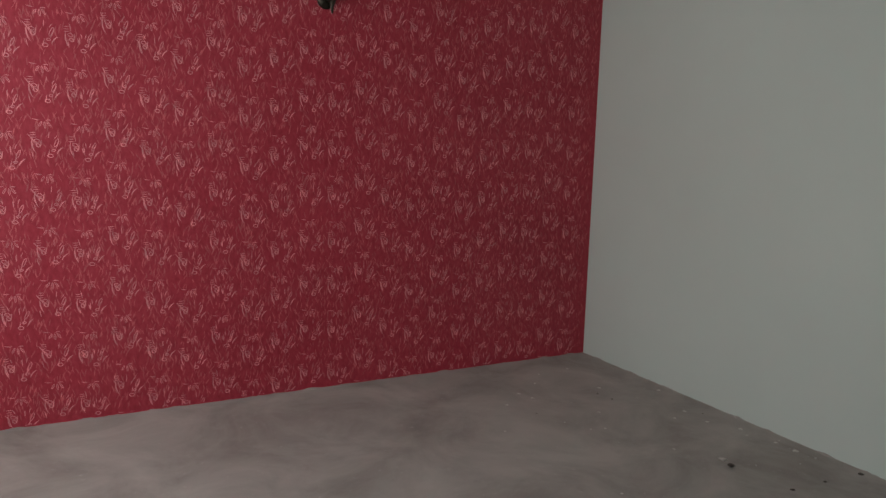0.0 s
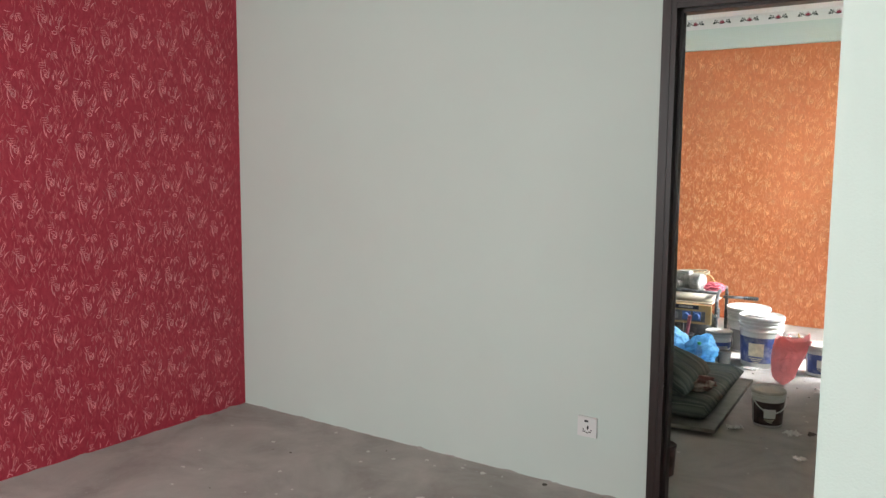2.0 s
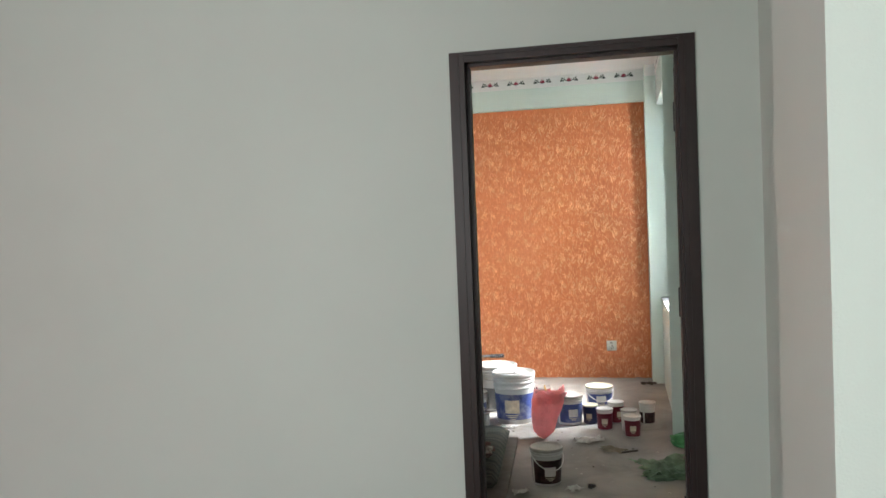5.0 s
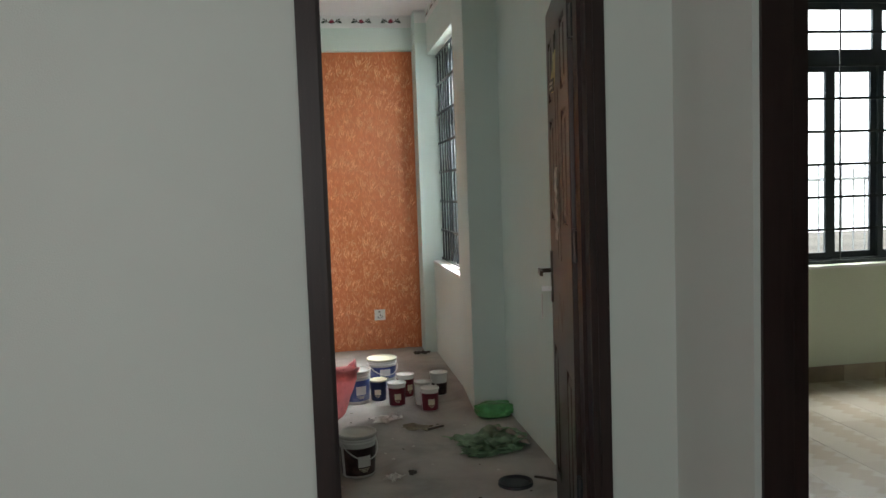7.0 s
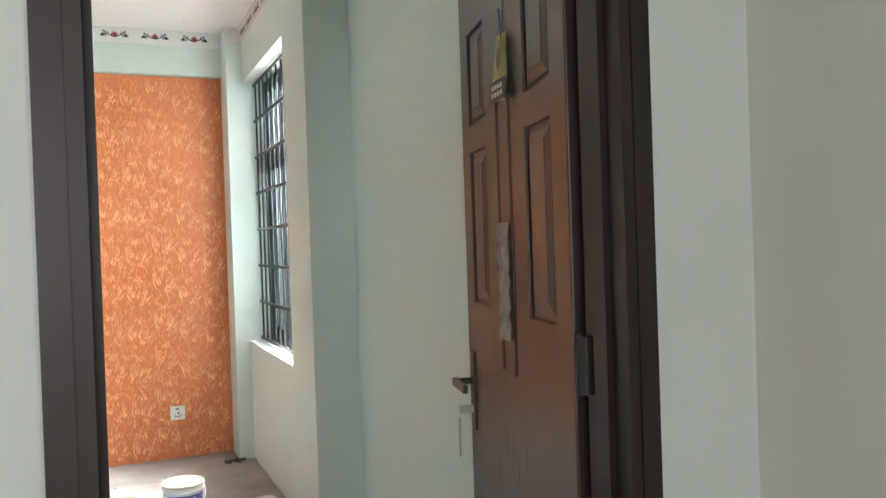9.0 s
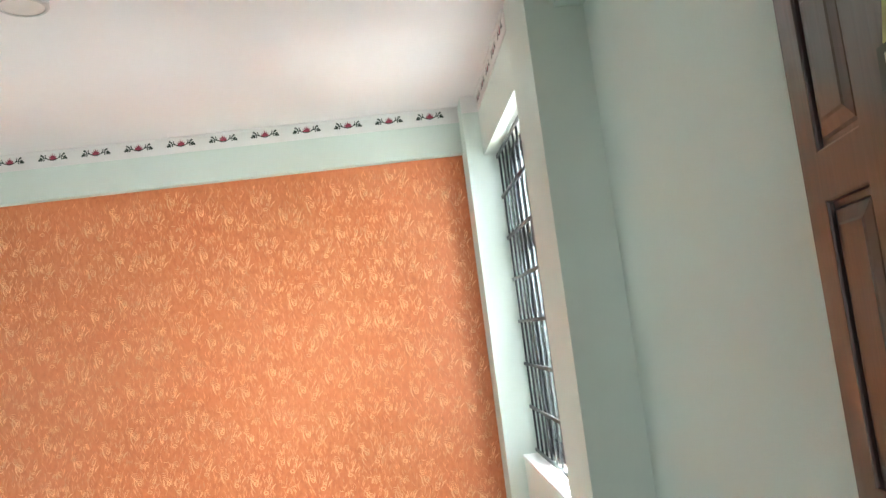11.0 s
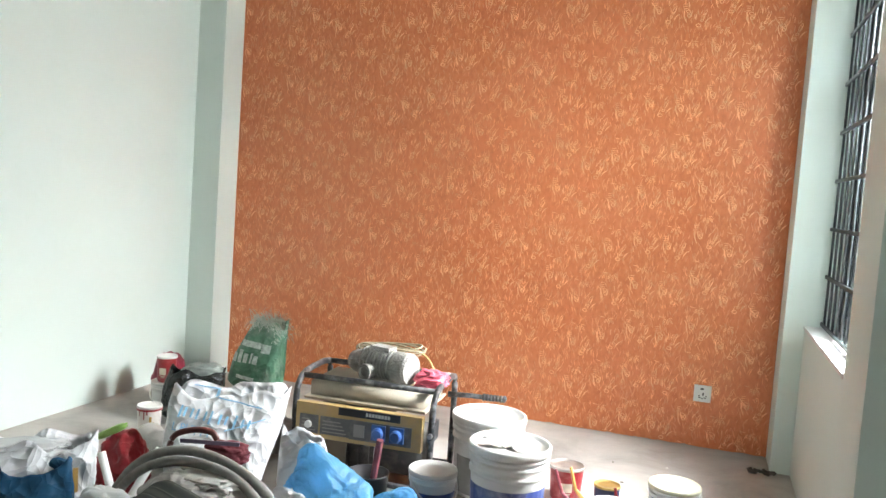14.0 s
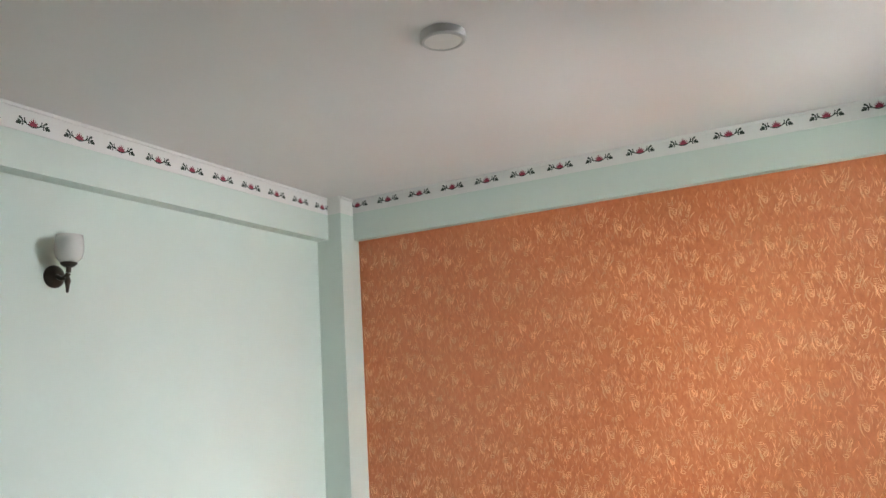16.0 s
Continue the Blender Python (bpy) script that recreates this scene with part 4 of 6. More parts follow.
def smooth_line(pts, per=8):
    """Catmull-Rom through the points."""
    P = [Vector(p) for p in pts]
    out = []
    for i in range(len(P) - 1):
        a, b, c, d = P[max(i - 1, 0)], P[i], P[i + 1], P[min(i + 2, len(P) - 1)]
        for k in range(per):
            t = k / per
            out.append(0.5 * ((2 * b) + (c - a) * t + (2 * a - 5 * b + 4 * c - d) * t * t + (3 * b - a - 3 * c + d) * t ** 3))
    return out + [P[-1]]


def crumple(sx, sy, sz, seed, amp=0.12, freq=3.0, lean=(0, 0), pinch=0.0, flat=0.0, n=40, m=26, sharp=1.0):
    """A soft bag: a squared-off rounded body with folds. pinch narrows the top, lean shifts it."""
    bm = bmesh.new()
    off = Vector((seed * 7.3, seed * 3.1, seed * 5.7))
    rings = []
    for j in range(m + 1):
        v = j / m
        ph = math.pi * v
        z = (1 - math.cos(ph)) / 2
        rad = max(math.sin(ph), 0.0) ** 0.45
        rad *= 1 - pinch * max(0.0, z - 0.45) / 0.55
        ring = []
        for k in range(n):
            a = 2 * math.pi * k / n
            ca, sa = math.cos(a), math.sin(a)
            q = (abs(ca) ** 3 + abs(sa) ** 3) ** (-1 / 3)
            d = Vector((ca * q * rad, sa * q * rad, z * 2 - 1))
            f = noise.noise(d * freq + off)
            g = 1 - 2 * abs(noise.noise(d * freq * 1.9 + off * 1.7))
            h = 1 - 2 * abs(noise.noise(Vector((d.x, d.y, d.z * 0.4)) * freq * 4.2 + off * 2.3))
            k2 = 1 + amp * (f + 0.55 * g * sharp + 0.28 * h * sharp)
            zz = z * sz * (1 + 0.35 * amp * f)
            if z < 0.02:
                zz = 0.0
            ring.append(bm.verts.new((d.x * sx * k2 + lean[0] * z, d.y * sy * k2 + lean[1] * z, max(zz, 0.0))))
        rings.append(ring)
    for a, b in zip(rings, rings[1:]):
        for k in range(n):
            j2 = (k + 1) % n
            bm.faces.new((a[k], a[j2], b[j2], b[k]))
    bmesh.ops.remove_doubles(bm, verts=bm.verts[:], dist=1e-5)
    return bm


def open_sack(w, d, h, seed, amp=0.10, top=(0.95, 0.35), lean=(0, 0), rim=0.05, n=64, m=34):
    """A woven sack with an open, uneven mouth: full below, flattened and folded towards its rim."""
    bm = bmesh.new()
    off = Vector((seed * 3.3, seed * 1.7, seed * 2.9))
    rings = []
    for j in range(m + 9):
        inner = max(0, j - m)
        v = min(j, m) / m - inner * 0.03
        belly = math.sin(min(1.0, v * 4.5 + 0.12) * math.pi / 2) * (1 + 0.10 * math.sin(v * math.pi))
        fx = (1 + (top[0] - 1) * v ** 1.6) * belly * (0.94 if inner else 1)
        fy = (1 + (top[1] - 1) * v ** 1.3) * belly * (0.80 if inner else 1)
        ring = []
        for k in range(n):
            a = 2 * math.pi * k / n
            ca, sa = math.cos(a), math.sin(a)
            q = (abs(ca) ** 3.4 + abs(sa) ** 3.4) ** (-1 / 3.4)
            p = Vector((ca, sa, v * h * 3.2))
            fold = 1 - 2 * abs(noise.noise(Vector((ca * 2.6, sa * 2.6, v * 1.1)) + off))
            crease = 1 - 2 * abs(noise.noise(Vector((ca * 3.1 + v * 1.7, sa * 3.1, v * 4.0)) + off * 2))
            k2 = 1 + amp * (0.7 * noise.noise(p * 1.3 + off) + (0.35 + 0.6 * v) * fold * 0.6 + 0.35 * crease)
            z = v * h + rim * v ** 3 * (noise.noise(Vector((ca * 1.6, sa * 1.6, seed))) * 1.6 + 0.25 * noise.noise(Vector((ca * 4, sa * 4, seed + 3))))
            ring.append(bm.verts.new((ca * q * w * fx * k2 + lean[0] * v * v, sa * q * d * fy * k2 + lean[1] * v * v, max(z, 0.0))))
        rings.append(ring)
    for r0, r1 in zip(rings, rings[1:]):
        for k in range(n):
            j2 = (k + 1) % n
            bm.faces.new((r0[k], r0[j2], r1[j2], r1[k]))
    bm.faces.new(rings[0])
    return bm


def sheet(w, d, seed, amp=0.02, freq=6.0, nx=18, ny=14, ragged=0.0):
    """A crumpled thin sheet lying flat."""
    bm = bmesh.new()
    off = Vector((seed * 2.7, seed * 4.1, 0))
    grid = []
    for j in range(ny + 1):
        row = []
        for i in range(nx + 1):
            u, v = i / nx - 0.5, j / ny - 0.5
            e = 1 + ragged * noise.noise(Vector((u * 5, v * 5, seed)))
            z = amp * (1 - 2 * abs(noise.noise(Vector((u, v, 0)) * freq + off))) + amp * noise.noise(Vector((u, v, 1)) * freq * 2.1 + off)
            row.append(bm.verts.new((u * w * e, v * d * e, max(z, -amp * 0.4) + amp * 0.5)))
        grid.append(row)
    for j in range(ny):
        for i in range(nx):
            bm.faces.new((grid[j][i], grid[j][i + 1], grid[j + 1][i + 1], grid[j + 1][i]))
    return bm


def lettering(text, size, material, parent, m, name="lettering", label=""):
    """Flat letters, a little proud of what they are printed on."""
    cu = bpy.data.curves.new(name, "FONT")
    cu.body, cu.size, cu.extrude, cu.align_x, cu.align_y = text, size, 0.0006, "CENTER", "CENTER"
    tmp = bpy.data.objects.new(name, cu)
    me = bpy.data.meshes.new_from_object(tmp)
    bpy.data.objects.remove(tmp)
    ob = new(name, me)
    me.materials.clear()
    me.materials.append(material)
    ob.parent = parent
    ob.matrix_basis = m
    return tagged(ob, label=label)


def lay_on(ob, body, away=0.004):
    """Presses flat print, drawn in front of a body (towards -y), onto its surface."""
    from_body = BVHTree.FromPolygons([v.co for v in body.data.vertices], [f.vertices for f in body.data.polygons])
    bm = bmesh.new()
    bm.from_mesh(ob.data)
    bmesh.ops.triangulate(bm, faces=bm.faces[:])
    long_edges = [e for e in bm.edges if e.calc_length() > 0.02]
    if long_edges:
        bmesh.ops.subdivide_edges(bm, edges=long_edges, cuts=3, use_grid_fill=True)
    m = ob.matrix_basis
    for v in bm.verts:
        q = m @ v.co
        hit = from_body.ray_cast(Vector((q.x, -1.0, q.z)), Vector((0, 1, 0)))[0]
        v.co = Vector((q.x, (hit.y if hit else q.y) - away, q.z))
    bm.to_mesh(ob.data)
    bm.free()
    ob.matrix_basis = Matrix.Identity(4)
    return ob


def print_bar(body, parent, material, x, w, z, h, tilt=0.0, name="print_bar"):
    """A printed bar on the front of a sack."""
    bm = bmesh.new()
    n = max(2, int(w / 0.012))
    rows = [[bm.verts.new((w * (i / n - 0.5), 0, h * (j / 2 - 0.5))) for i in range(n + 1)] for j in range(3)]
    for j in range(2):
        for i in range(n):
            bm.faces.new((rows[j][i], rows[j][i + 1], rows[j + 1][i + 1], rows[j + 1][i]))
    return lay_on(part(name, bm, material, parent, m=pose(x, 0, z, 0, tilt, 0)), body)


# ---- things: materials ----
PAIL = mat("white_pail_plastic", (0.74, 0.74, 0.71), rough=0.38, vary=0.04, scale=6, dirt=(0.42, 0.38, 0.33), dirt_amount=0.4, dirt_scale=5)
PAIL_DIRTY = mat("dusty_pail_lid", (0.60, 0.58, 0.54), rough=0.6, vary=0.1, scale=8, dirt=(0.34, 0.31, 0.27), dirt_amount=0.6, dirt_scale=7)
CREAM = mat("cream_lid_plastic", (0.62, 0.60, 0.44), rough=0.45, vary=0.06, dirt=(0.4, 0.36, 0.28), dirt_amount=0.3)
BLUE_LABEL = mat("blue_label_print", (0.055, 0.085, 0.27), rough=0.4, vary=0.25, scale=14, dirt=(0.55, 0.56, 0.60), dirt_amount=0.5, dirt_scale=9)
MAROON = mat("maroon_label_print", (0.16, 0.012, 0.025), rough=0.4, vary=0.2, scale=12)
BROWN_LABEL = mat("dark_brown_label_print", (0.045, 0.02, 0.02), rough=0.4, vary=0.5, scale=20, dirt=(0.2, 0.14, 0.12), dirt_amount=0.4, dirt_scale=20)
NAVY = mat("navy_tin_print", (0.02, 0.03, 0.10), rough=0.35, vary=0.2)
GOLD = mat("gold_tin_lid", (0.55, 0.42, 0.16), rough=0.32, metal=0.8, vary=0.12, scale=20)
RED_TIN = mat("red_tin_print", (0.28, 0.016, 0.022), rough=0.38, vary=0.2, scale=14, dirt=(0.5, 0.45, 0.4), dirt_amount=0.3, dirt_scale=14)
TIN = mat("worn_tinplate", (0.5, 0.48, 0.45), rough=0.4, metal=0.85, vary=0.2, scale=20, dirt=(0.5, 0.45, 0.42), dirt_amount=0.7, dirt_scale=9)
PALE_PATCH = mat("pale_label_patch", (0.66, 0.60, 0.46), rough=0.5, vary=0.2, scale=30)
GREY_PLASTIC = mat("grey_dusty_plastic", (0.22, 0.22, 0.21), rough=0.6, vary=0.15, dirt=(0.4, 0.38, 0.34), dirt_amount=0.5)
PINK_BAG = mat("pink_thin_plastic", (0.93, 0.50, 0.50), rough=0.32, vary=0.12, scale=10, transmission=0.3)
BLUE_BAG = mat("sky_blue_plastic_bag", (0.30, 0.66, 0.95), rough=0.24, vary=0.2, scale=8, transmission=0.25)
WHITE_BAG = mat("white_woven_sack", (0.63, 0.64, 0.65), rough=0.5, vary=0.06, scale=10, bump=0.06, bump_scale=260, dirt=(0.46, 0.45, 0.44), dirt_amount=0.3, dirt_scale=4)
BLACK_BAG = mat("black_shiny_plastic_bag", (0.012, 0.014, 0.013), rough=0.25, vary=0.2)
GREEN_SACK = mat("dark_green_woven_sack", (0.05, 0.15, 0.085), rough=0.55, vary=0.25, scale=10, bump=0.15, bump_scale=240, dirt=(0.34, 0.40, 0.35), dirt_amount=0.6, dirt_scale=6)
FIBRE = mat("frayed_pale_fibre", (0.55, 0.60, 0.52), rough=0.7, vary=0.2)
GREEN_FILM = mat("green_plastic_film", (0.30, 0.44, 0.28), rough=0.3, vary=0.35, scale=14, alpha=0.62)
GREEN_BAG = mat("bright_green_bag", (0.10, 0.36, 0.12), rough=0.35, vary=0.25, scale=14)
RED_BAG = mat("red_plastic_bag", (0.33, 0.015, 0.025), rough=0.35, vary=0.2)
CEMENT_SACK = mat("grey_dusty_cement_sack", (0.45, 0.43, 0.41), rough=0.85, vary=0.12, scale=9, bump=0.4, bump_scale=80, dirt=(0.5, 0.48, 0.46), dirt_amount=0.5)
HOSE = mat("grey_flexible_conduit", (0.27, 0.26, 0.24), rough=0.7, vary=0.15, scale=30, dirt=(0.42, 0.40, 0.37), dirt_amount=0.5, dirt_scale=20)
for film, size, force, share in ((PINK_BAG, 12, 0.35, 0.6), (BLUE_BAG, 12, 0.7, 0.6), (GREEN_FILM, 18, 0.6, 0.45)):
    thin_plastic(crinkled(film, size, force), share)
for film, size, force in ((WHITE_BAG, 8, 0.75), (BLACK_BAG, 13, 0.6), (GREEN_SACK, 11, 0.4), (RED_BAG, 9, 0.4), (CEMENT_SACK, 12, 0.5)):
    crinkled(film, size, force)
PAPER = mat("scrap_paper", (0.68, 0.66, 0.62), rough=0.8, vary=0.08, dirt=(0.4, 0.36, 0.31), dirt_amount=0.35)
DEBRIS = mat("dark_debris", (0.09, 0.075, 0.06), rough=0.8, vary=0.3, scale=30)
YELLOW_PAINT = mat("worn_yellow_generator_paint", (0.50, 0.34, 0.13), rough=0.5, vary=0.12, scale=8, dirt=(0.36, 0.31, 0.24), dirt_amount=0.6, dirt_scale=7)
TANK = mat("dusty_cream_fuel_tank", (0.56, 0.50, 0.40), rough=0.55, vary=0.1, scale=6, dirt=(0.38, 0.32, 0.25), dirt_amount=0.6, dirt_scale=5)
PIPE_BLACK = mat("scuffed_black_tube", (0.03, 0.03, 0.032), rough=0.45, vary=0.2, scale=30, dirt=(0.42, 0.42, 0.43), dirt_amount=0.6, dirt_scale=16)
ENGINE = mat("dusty_dark_engine", (0.06, 0.058, 0.055), rough=0.65, vary=0.2, scale=12, dirt=(0.25, 0.22, 0.19), dirt_amount=0.6, dirt_scale=8)
MOTOR = mat("cement_caked_motor_casing", (0.36, 0.35, 0.325), rough=0.85, vary=0.25, scale=28, bump=0.9, bump_scale=90, dirt=(0.50, 0.47, 0.42), dirt_amount=0.7, dirt_scale=22)
CORD = mat("tan_rope", (0.42, 0.36, 0.24), rough=0.8, vary=0.2, scale=40)
SOCKET_BLUE = mat("blue_socket_plastic", (0.04, 0.12, 0.34), rough=0.35)
PANEL_GREY = mat("dusty_grey_panel", (0.12, 0.12, 0.12), rough=0.5, vary=0.15, dirt=(0.34, 0.31, 0.27), dirt_amount=0.5, dirt_scale=14)
SHADE = mat("white_opal_glass", (0.80, 0.79, 0.76), rough=0.18, vary=0.01, transmission=0.2)
BLUE_PRINT = mat("sky_blue_print", (0.22, 0.45, 0.66), rough=0.5)
BLUE_DARK = mat("petrol_blue_print", (0.015, 0.065, 0.13), rough=0.25, vary=0.3, scale=12)
OCHRE = mat("ochre_print", (0.5, 0.30, 0.08), rough=0.5, vary=0.2)
WOOD_RAW = mat("raw_board", (0.24, 0.22, 0.19), rough=0.8, vary=0.15, scale=14)


def stripes_material():
    m, nt, b = mat_new("striped_grey_green_ticking")
    n, l = nt.nodes, nt.links
    tc = n.new("ShaderNodeTexCoord")
    w = n.new("ShaderNodeTexWave")
    w.inputs["Scale"].default_value = 4.2
    w.inputs["Distortion"].default_value = 1.0
    w.inputs["Detail"].default_value = 2
    w.bands_direction = "Y"
    l.new(tc.outputs["Object"], w.inputs["Vector"])
    r = n.new("ShaderNodeValToRGB")
    r.color_ramp.elements[0].position, r.color_ramp.elements[0].color = 0.0, (0.045, 0.052, 0.048, 1)
    r.color_ramp.elements[1].position, r.color_ramp.elements[1].color = 1.0, (0.10, 0.11, 0.09, 1)
    for p, c in ((0.45, (0.065, 0.075, 0.065, 1)), (0.62, (0.15, 0.16, 0.13, 1)), (0.7, (0.05, 0.055, 0.05, 1))):
        e = r.color_ramp.elements.new(p)
        e.color = c
    l.new(w.outputs["Fac"], r.inputs["Fac"])
    l.new(r.outputs[0], b.inputs["Base Color"])
    b.inputs["Roughness"].default_value = 0.9
    return m


TICKING = stripes_material()

# ---- paint pails and tins ----


def pail(label, at, r, h, body, lid, band=None, band_span=(0.12, 0.66), patch=None, yaw=0.0, handle=True, ribs=True, kind="paint_bucket", group="paint containers on the floor", lid_open=False):
    """A tapering plastic pail with rolled ribs, a snap lid, a printed label and a wire handle."""
    t = thing(kind, label, "bucket" if r > 0.07 else "paint can", at, yaw, group)
    rb = r * 0.88
    prof = [(0, 0.004), (rb * 0.93, 0.004), (rb * 0.95, 0.0), (rb, 0.006), (rb + (r - rb) * 0.68, h * 0.68)]
    if ribs:
        for f in ((0.70, 0.80, 0.87) if r > 0.12 else (0.79, 0.86)):
            rr = rb + (r - rb) * f
            prof += [(rr, h * f), (rr * 1.05, h * (f + 0.006)), (rr * 1.055, h * (f + 0.022)), (rr * 1.05, h * (f + 0.036)), (rr, h * (f + 0.045))]
    prof += [(r, h * 0.93)]
    part("body", lathe(prof), body, t, smooth=False).data.shade_smooth()
    lp = [(r * 0.99, h * 0.915), (r * 1.06, h * 0.92), (r * 1.065, h * 0.985), (r * 1.04, h), (r * 0.985, h), (r * 0.965, h * 0.975), (r * 0.5, h * 0.978), (0, h * 0.98)]
    part("lid", lathe(lp), lid, t).data.shade_smooth()
    if band:
        z0, z1 = h * band_span[0], h * band_span[1]
        r0, r1 = rb + (r - rb) * band_span[0] + 0.0012, rb + (r - rb) * band_span[1] + 0.0012
        lb = part("label", arc_band(r0, r1, z0, z1, -172, 172, 30), band, t)
        if patch:
            c = (band_span[0] + band_span[1]) / 2
            q0, q1 = c - 0.12, c + 0.14
            part("label_patch", arc_band(rb + (r - rb) * q0 + 0.0022, rb + (r - rb) * q1 + 0.0022, h * q0, h * q1, -122, -78, 6), patch, lb)
            for i in range(3):
                za = h * (q0 - 0.05 - 0.035 * i)
                part("print_bar", arc_band(r0 + (za - z0) / (z1 - z0) * (r1 - r0) + 0.001, r0 + (za + h * 0.018 - z0) / (z1 - z0) * (r1 - r0) + 0.001, za, za + h * 0.018, -120 + 6 * i, -82 - 4 * i, 6), PALE_PATCH, lb)
    if handle:
        pts = [(r * 1.08 * math.cos(a), -r * 1.09 * math.sin(a), h * 0.86 - h * 0.42 * math.sin(a)) for a in [math.pi * k / 18 for k in range(19)]]
        part("handle", tube(pts, 0.0032 if r < 0.12 else 0.0045, 6), PAIL, t, "white bail handle")
    return t


pail("large white plastic paint bucket with a blue label", (-0.208, 2.825, 0), 0.150, 0.370, PAIL, PAIL, BLUE_LABEL, (0.10, 0.60), PALE_PATCH, 10, False)
bm = sheet(0.17, 0.13, 3, 0.008, 4, ragged=0.6)
tagged(part("crumpled_paper", bm, PAPER, m=pose(-0.227, 2.810, 0.3635), smooth=True), label="crumpled paper scraps on the bucket lid", category="paper scrap")
pail("large white paint bucket with a grey lower label", (-0.401, 3.236, 0), 0.155, 0.35, PAIL, PAIL, GREY_PLASTIC, (0.05, 0.52), PAIL, 35, False)
pail("small white-lidded paint bucket with a blue label", (-0.503, 2.801, 0), 0.092, 0.222, PAIL, PAIL_DIRTY, BLUE_LABEL, (0.14, 0.66), PAIL, 48)
pail("brown and white paint bucket with a dusty grey lid", (0.15, 1.46, 0), 0.088, 0.205, PAIL, PAIL_DIRTY, BROWN_LABEL, (0.06, 0.70), PAIL, 30)
pail("white paint bucket with a cream lid and blue label", (0.40, 3.21, 0), 0.100, 0.19, PAIL, CREAM, BLUE_LABEL, (0.3, 0.72), PAIL, 20)
pail("white paint bucket with blue leaf print and a dusty lid", (0.20, 2.78, 0), 0.093, 0.215, PAIL, PAIL_DIRTY, BLUE_LABEL, (0.10, 0.72), PAIL, 30, False)
pail("maroon paint can with a white lid", (0.45, 2.64, 0), 0.056, 0.145, PAIL, PAIL, MAROON, (0.04, 0.80), PALE_PATCH, 10, False, False)
pail("maroon paint can with a white lid", (0.525, 2.84, 0), 0.056, 0.15, PAIL, PAIL, MAROON, (0.04, 0.80), PALE_PATCH, 40, False, False)
pail("maroon paint can with a white lid and pale badge", (0.635, 2.47, 0), 0.056, 0.14, PAIL, PAIL, MAROON, (0.04, 0.80), PALE_PATCH, 15, False, False)
pail("small white paint can smeared with dark paint", (0.615, 2.62, 0), 0.055, 0.145, PAIL, PAIL_DIRTY, PAIL, (0.04, 0.80), None, 0, False, False)
pail("small white paint can smeared with dark paint", (0.745, 2.83, 0), 0.056, 0.15, PAIL, PAIL, BROWN_LABEL, (0.04, 0.55), None, 60, False, False)
pail("navy blue paint can with a cream top", (0.345, 2.80, 0), 0.054, 0.135, NAVY, CREAM, NAVY, (0.05, 0.8), PALE_PATCH, 0, False, False)
pail("red enamel paint tin with a worn metal lid", (-0.058, 3.332, 0), 0.073, 0.152, RED_TIN, TIN, RED_TIN, (0.05, 0.82), PALE_PATCH, 20, False, False)
pail("navy paint tin with a gold lid", (0.126, 3.274, 0), 0.054, 0.116, NAVY, GOLD, NAVY, (0.05, 0.8), PALE_PATCH, 0, False, False)
pail("small white plastic paint cup", (-0.517, 2.588, 0), 0.045, 0.105, PAIL, PAIL, None, handle=False, ribs=False)
pail("small dark grey paint cup", (-0.411, 2.626, 0), 0.046, 0.11, GREY_PLASTIC, GREY_PLASTIC, None, handle=False, ribs=False)
pail("dark brown paint can just inside the doorway", (-0.085, 0.40, 0), 0.055, 0.15, BROWN_LABEL, BROWN_LABEL, BROWN_LABEL, (0.05, 0.8), PALE_PATCH, 0, False, False)
wt = pail("white tin with a red rim and red paint drips", (-2.065, 3.078, 0), 0.056, 0.172, PAIL, PAIL, PAIL, (0.3, 0.8), None, 0, False, False)
part("rim", lathe([(0.0585, 0.150), (0.0612, 0.151), (0.0612, 0.159), (0.0585, 0.160)]), RED_TIN, wt, "red paint round the rim")
for k, (a, z0, z1) in enumerate(((-104, 0.128, 0.150), (-80, 0.110, 0.150), (-66, 0.134, 0.150), (-52, 0.075, 0.125), (-40, 0.045, 0.10))):
    part("paint_drip", arc_band(0.0535 + 0.004, 0.0535 + 0.0048, z0, z1, a, a + (5 if k < 3 else 11), 3), RED_TIN if k < 3 else OCHRE, wt)
pail("white paint pail with a blue lower label", (-2.287, 3.497, 0), 0.080, 0.172, PAIL, PAIL, BLUE_LABEL, (0.05, 0.4), None, 0)
pail("red and white tin stacked on a pail", (-2.292, 3.497, 0.169), 0.052, 0.143, RED_TIN, PAIL, RED_TIN, (0.05, 0.8), PALE_PATCH, 20, False, False)

# paint brushes leaning in an open black pot beside the generator
pot = thing("paint_pot", "open black paint pot with a paint-stained stick", "paint pot", (-0.764, 2.762, 0), 0, "paint containers on the floor")
part("body", lathe([(0, 0.004), (0.07, 0.004), (0.075, 0.0), (0.083, 0.165), (0.087, 0.173), (0.081, 0.173), (0.07, 0.03), (0, 0.03)]), BLACK, pot).data.shade_smooth()
stick = thing("stirring_stick", "paint-stained wooden stirring stick in the pot", "stick", (-0.745, 2.733, 0.035))
part("stick_body", tube([(0, 0, 0), (0.025, -0.01, 0.15), (0.045, -0.018, 0.29)], [0.013, 0.014, 0.015], 8), mat("maroon_stained_wood", (0.20, 0.05, 0.06), rough=0.6, vary=0.3, scale=30), stick)
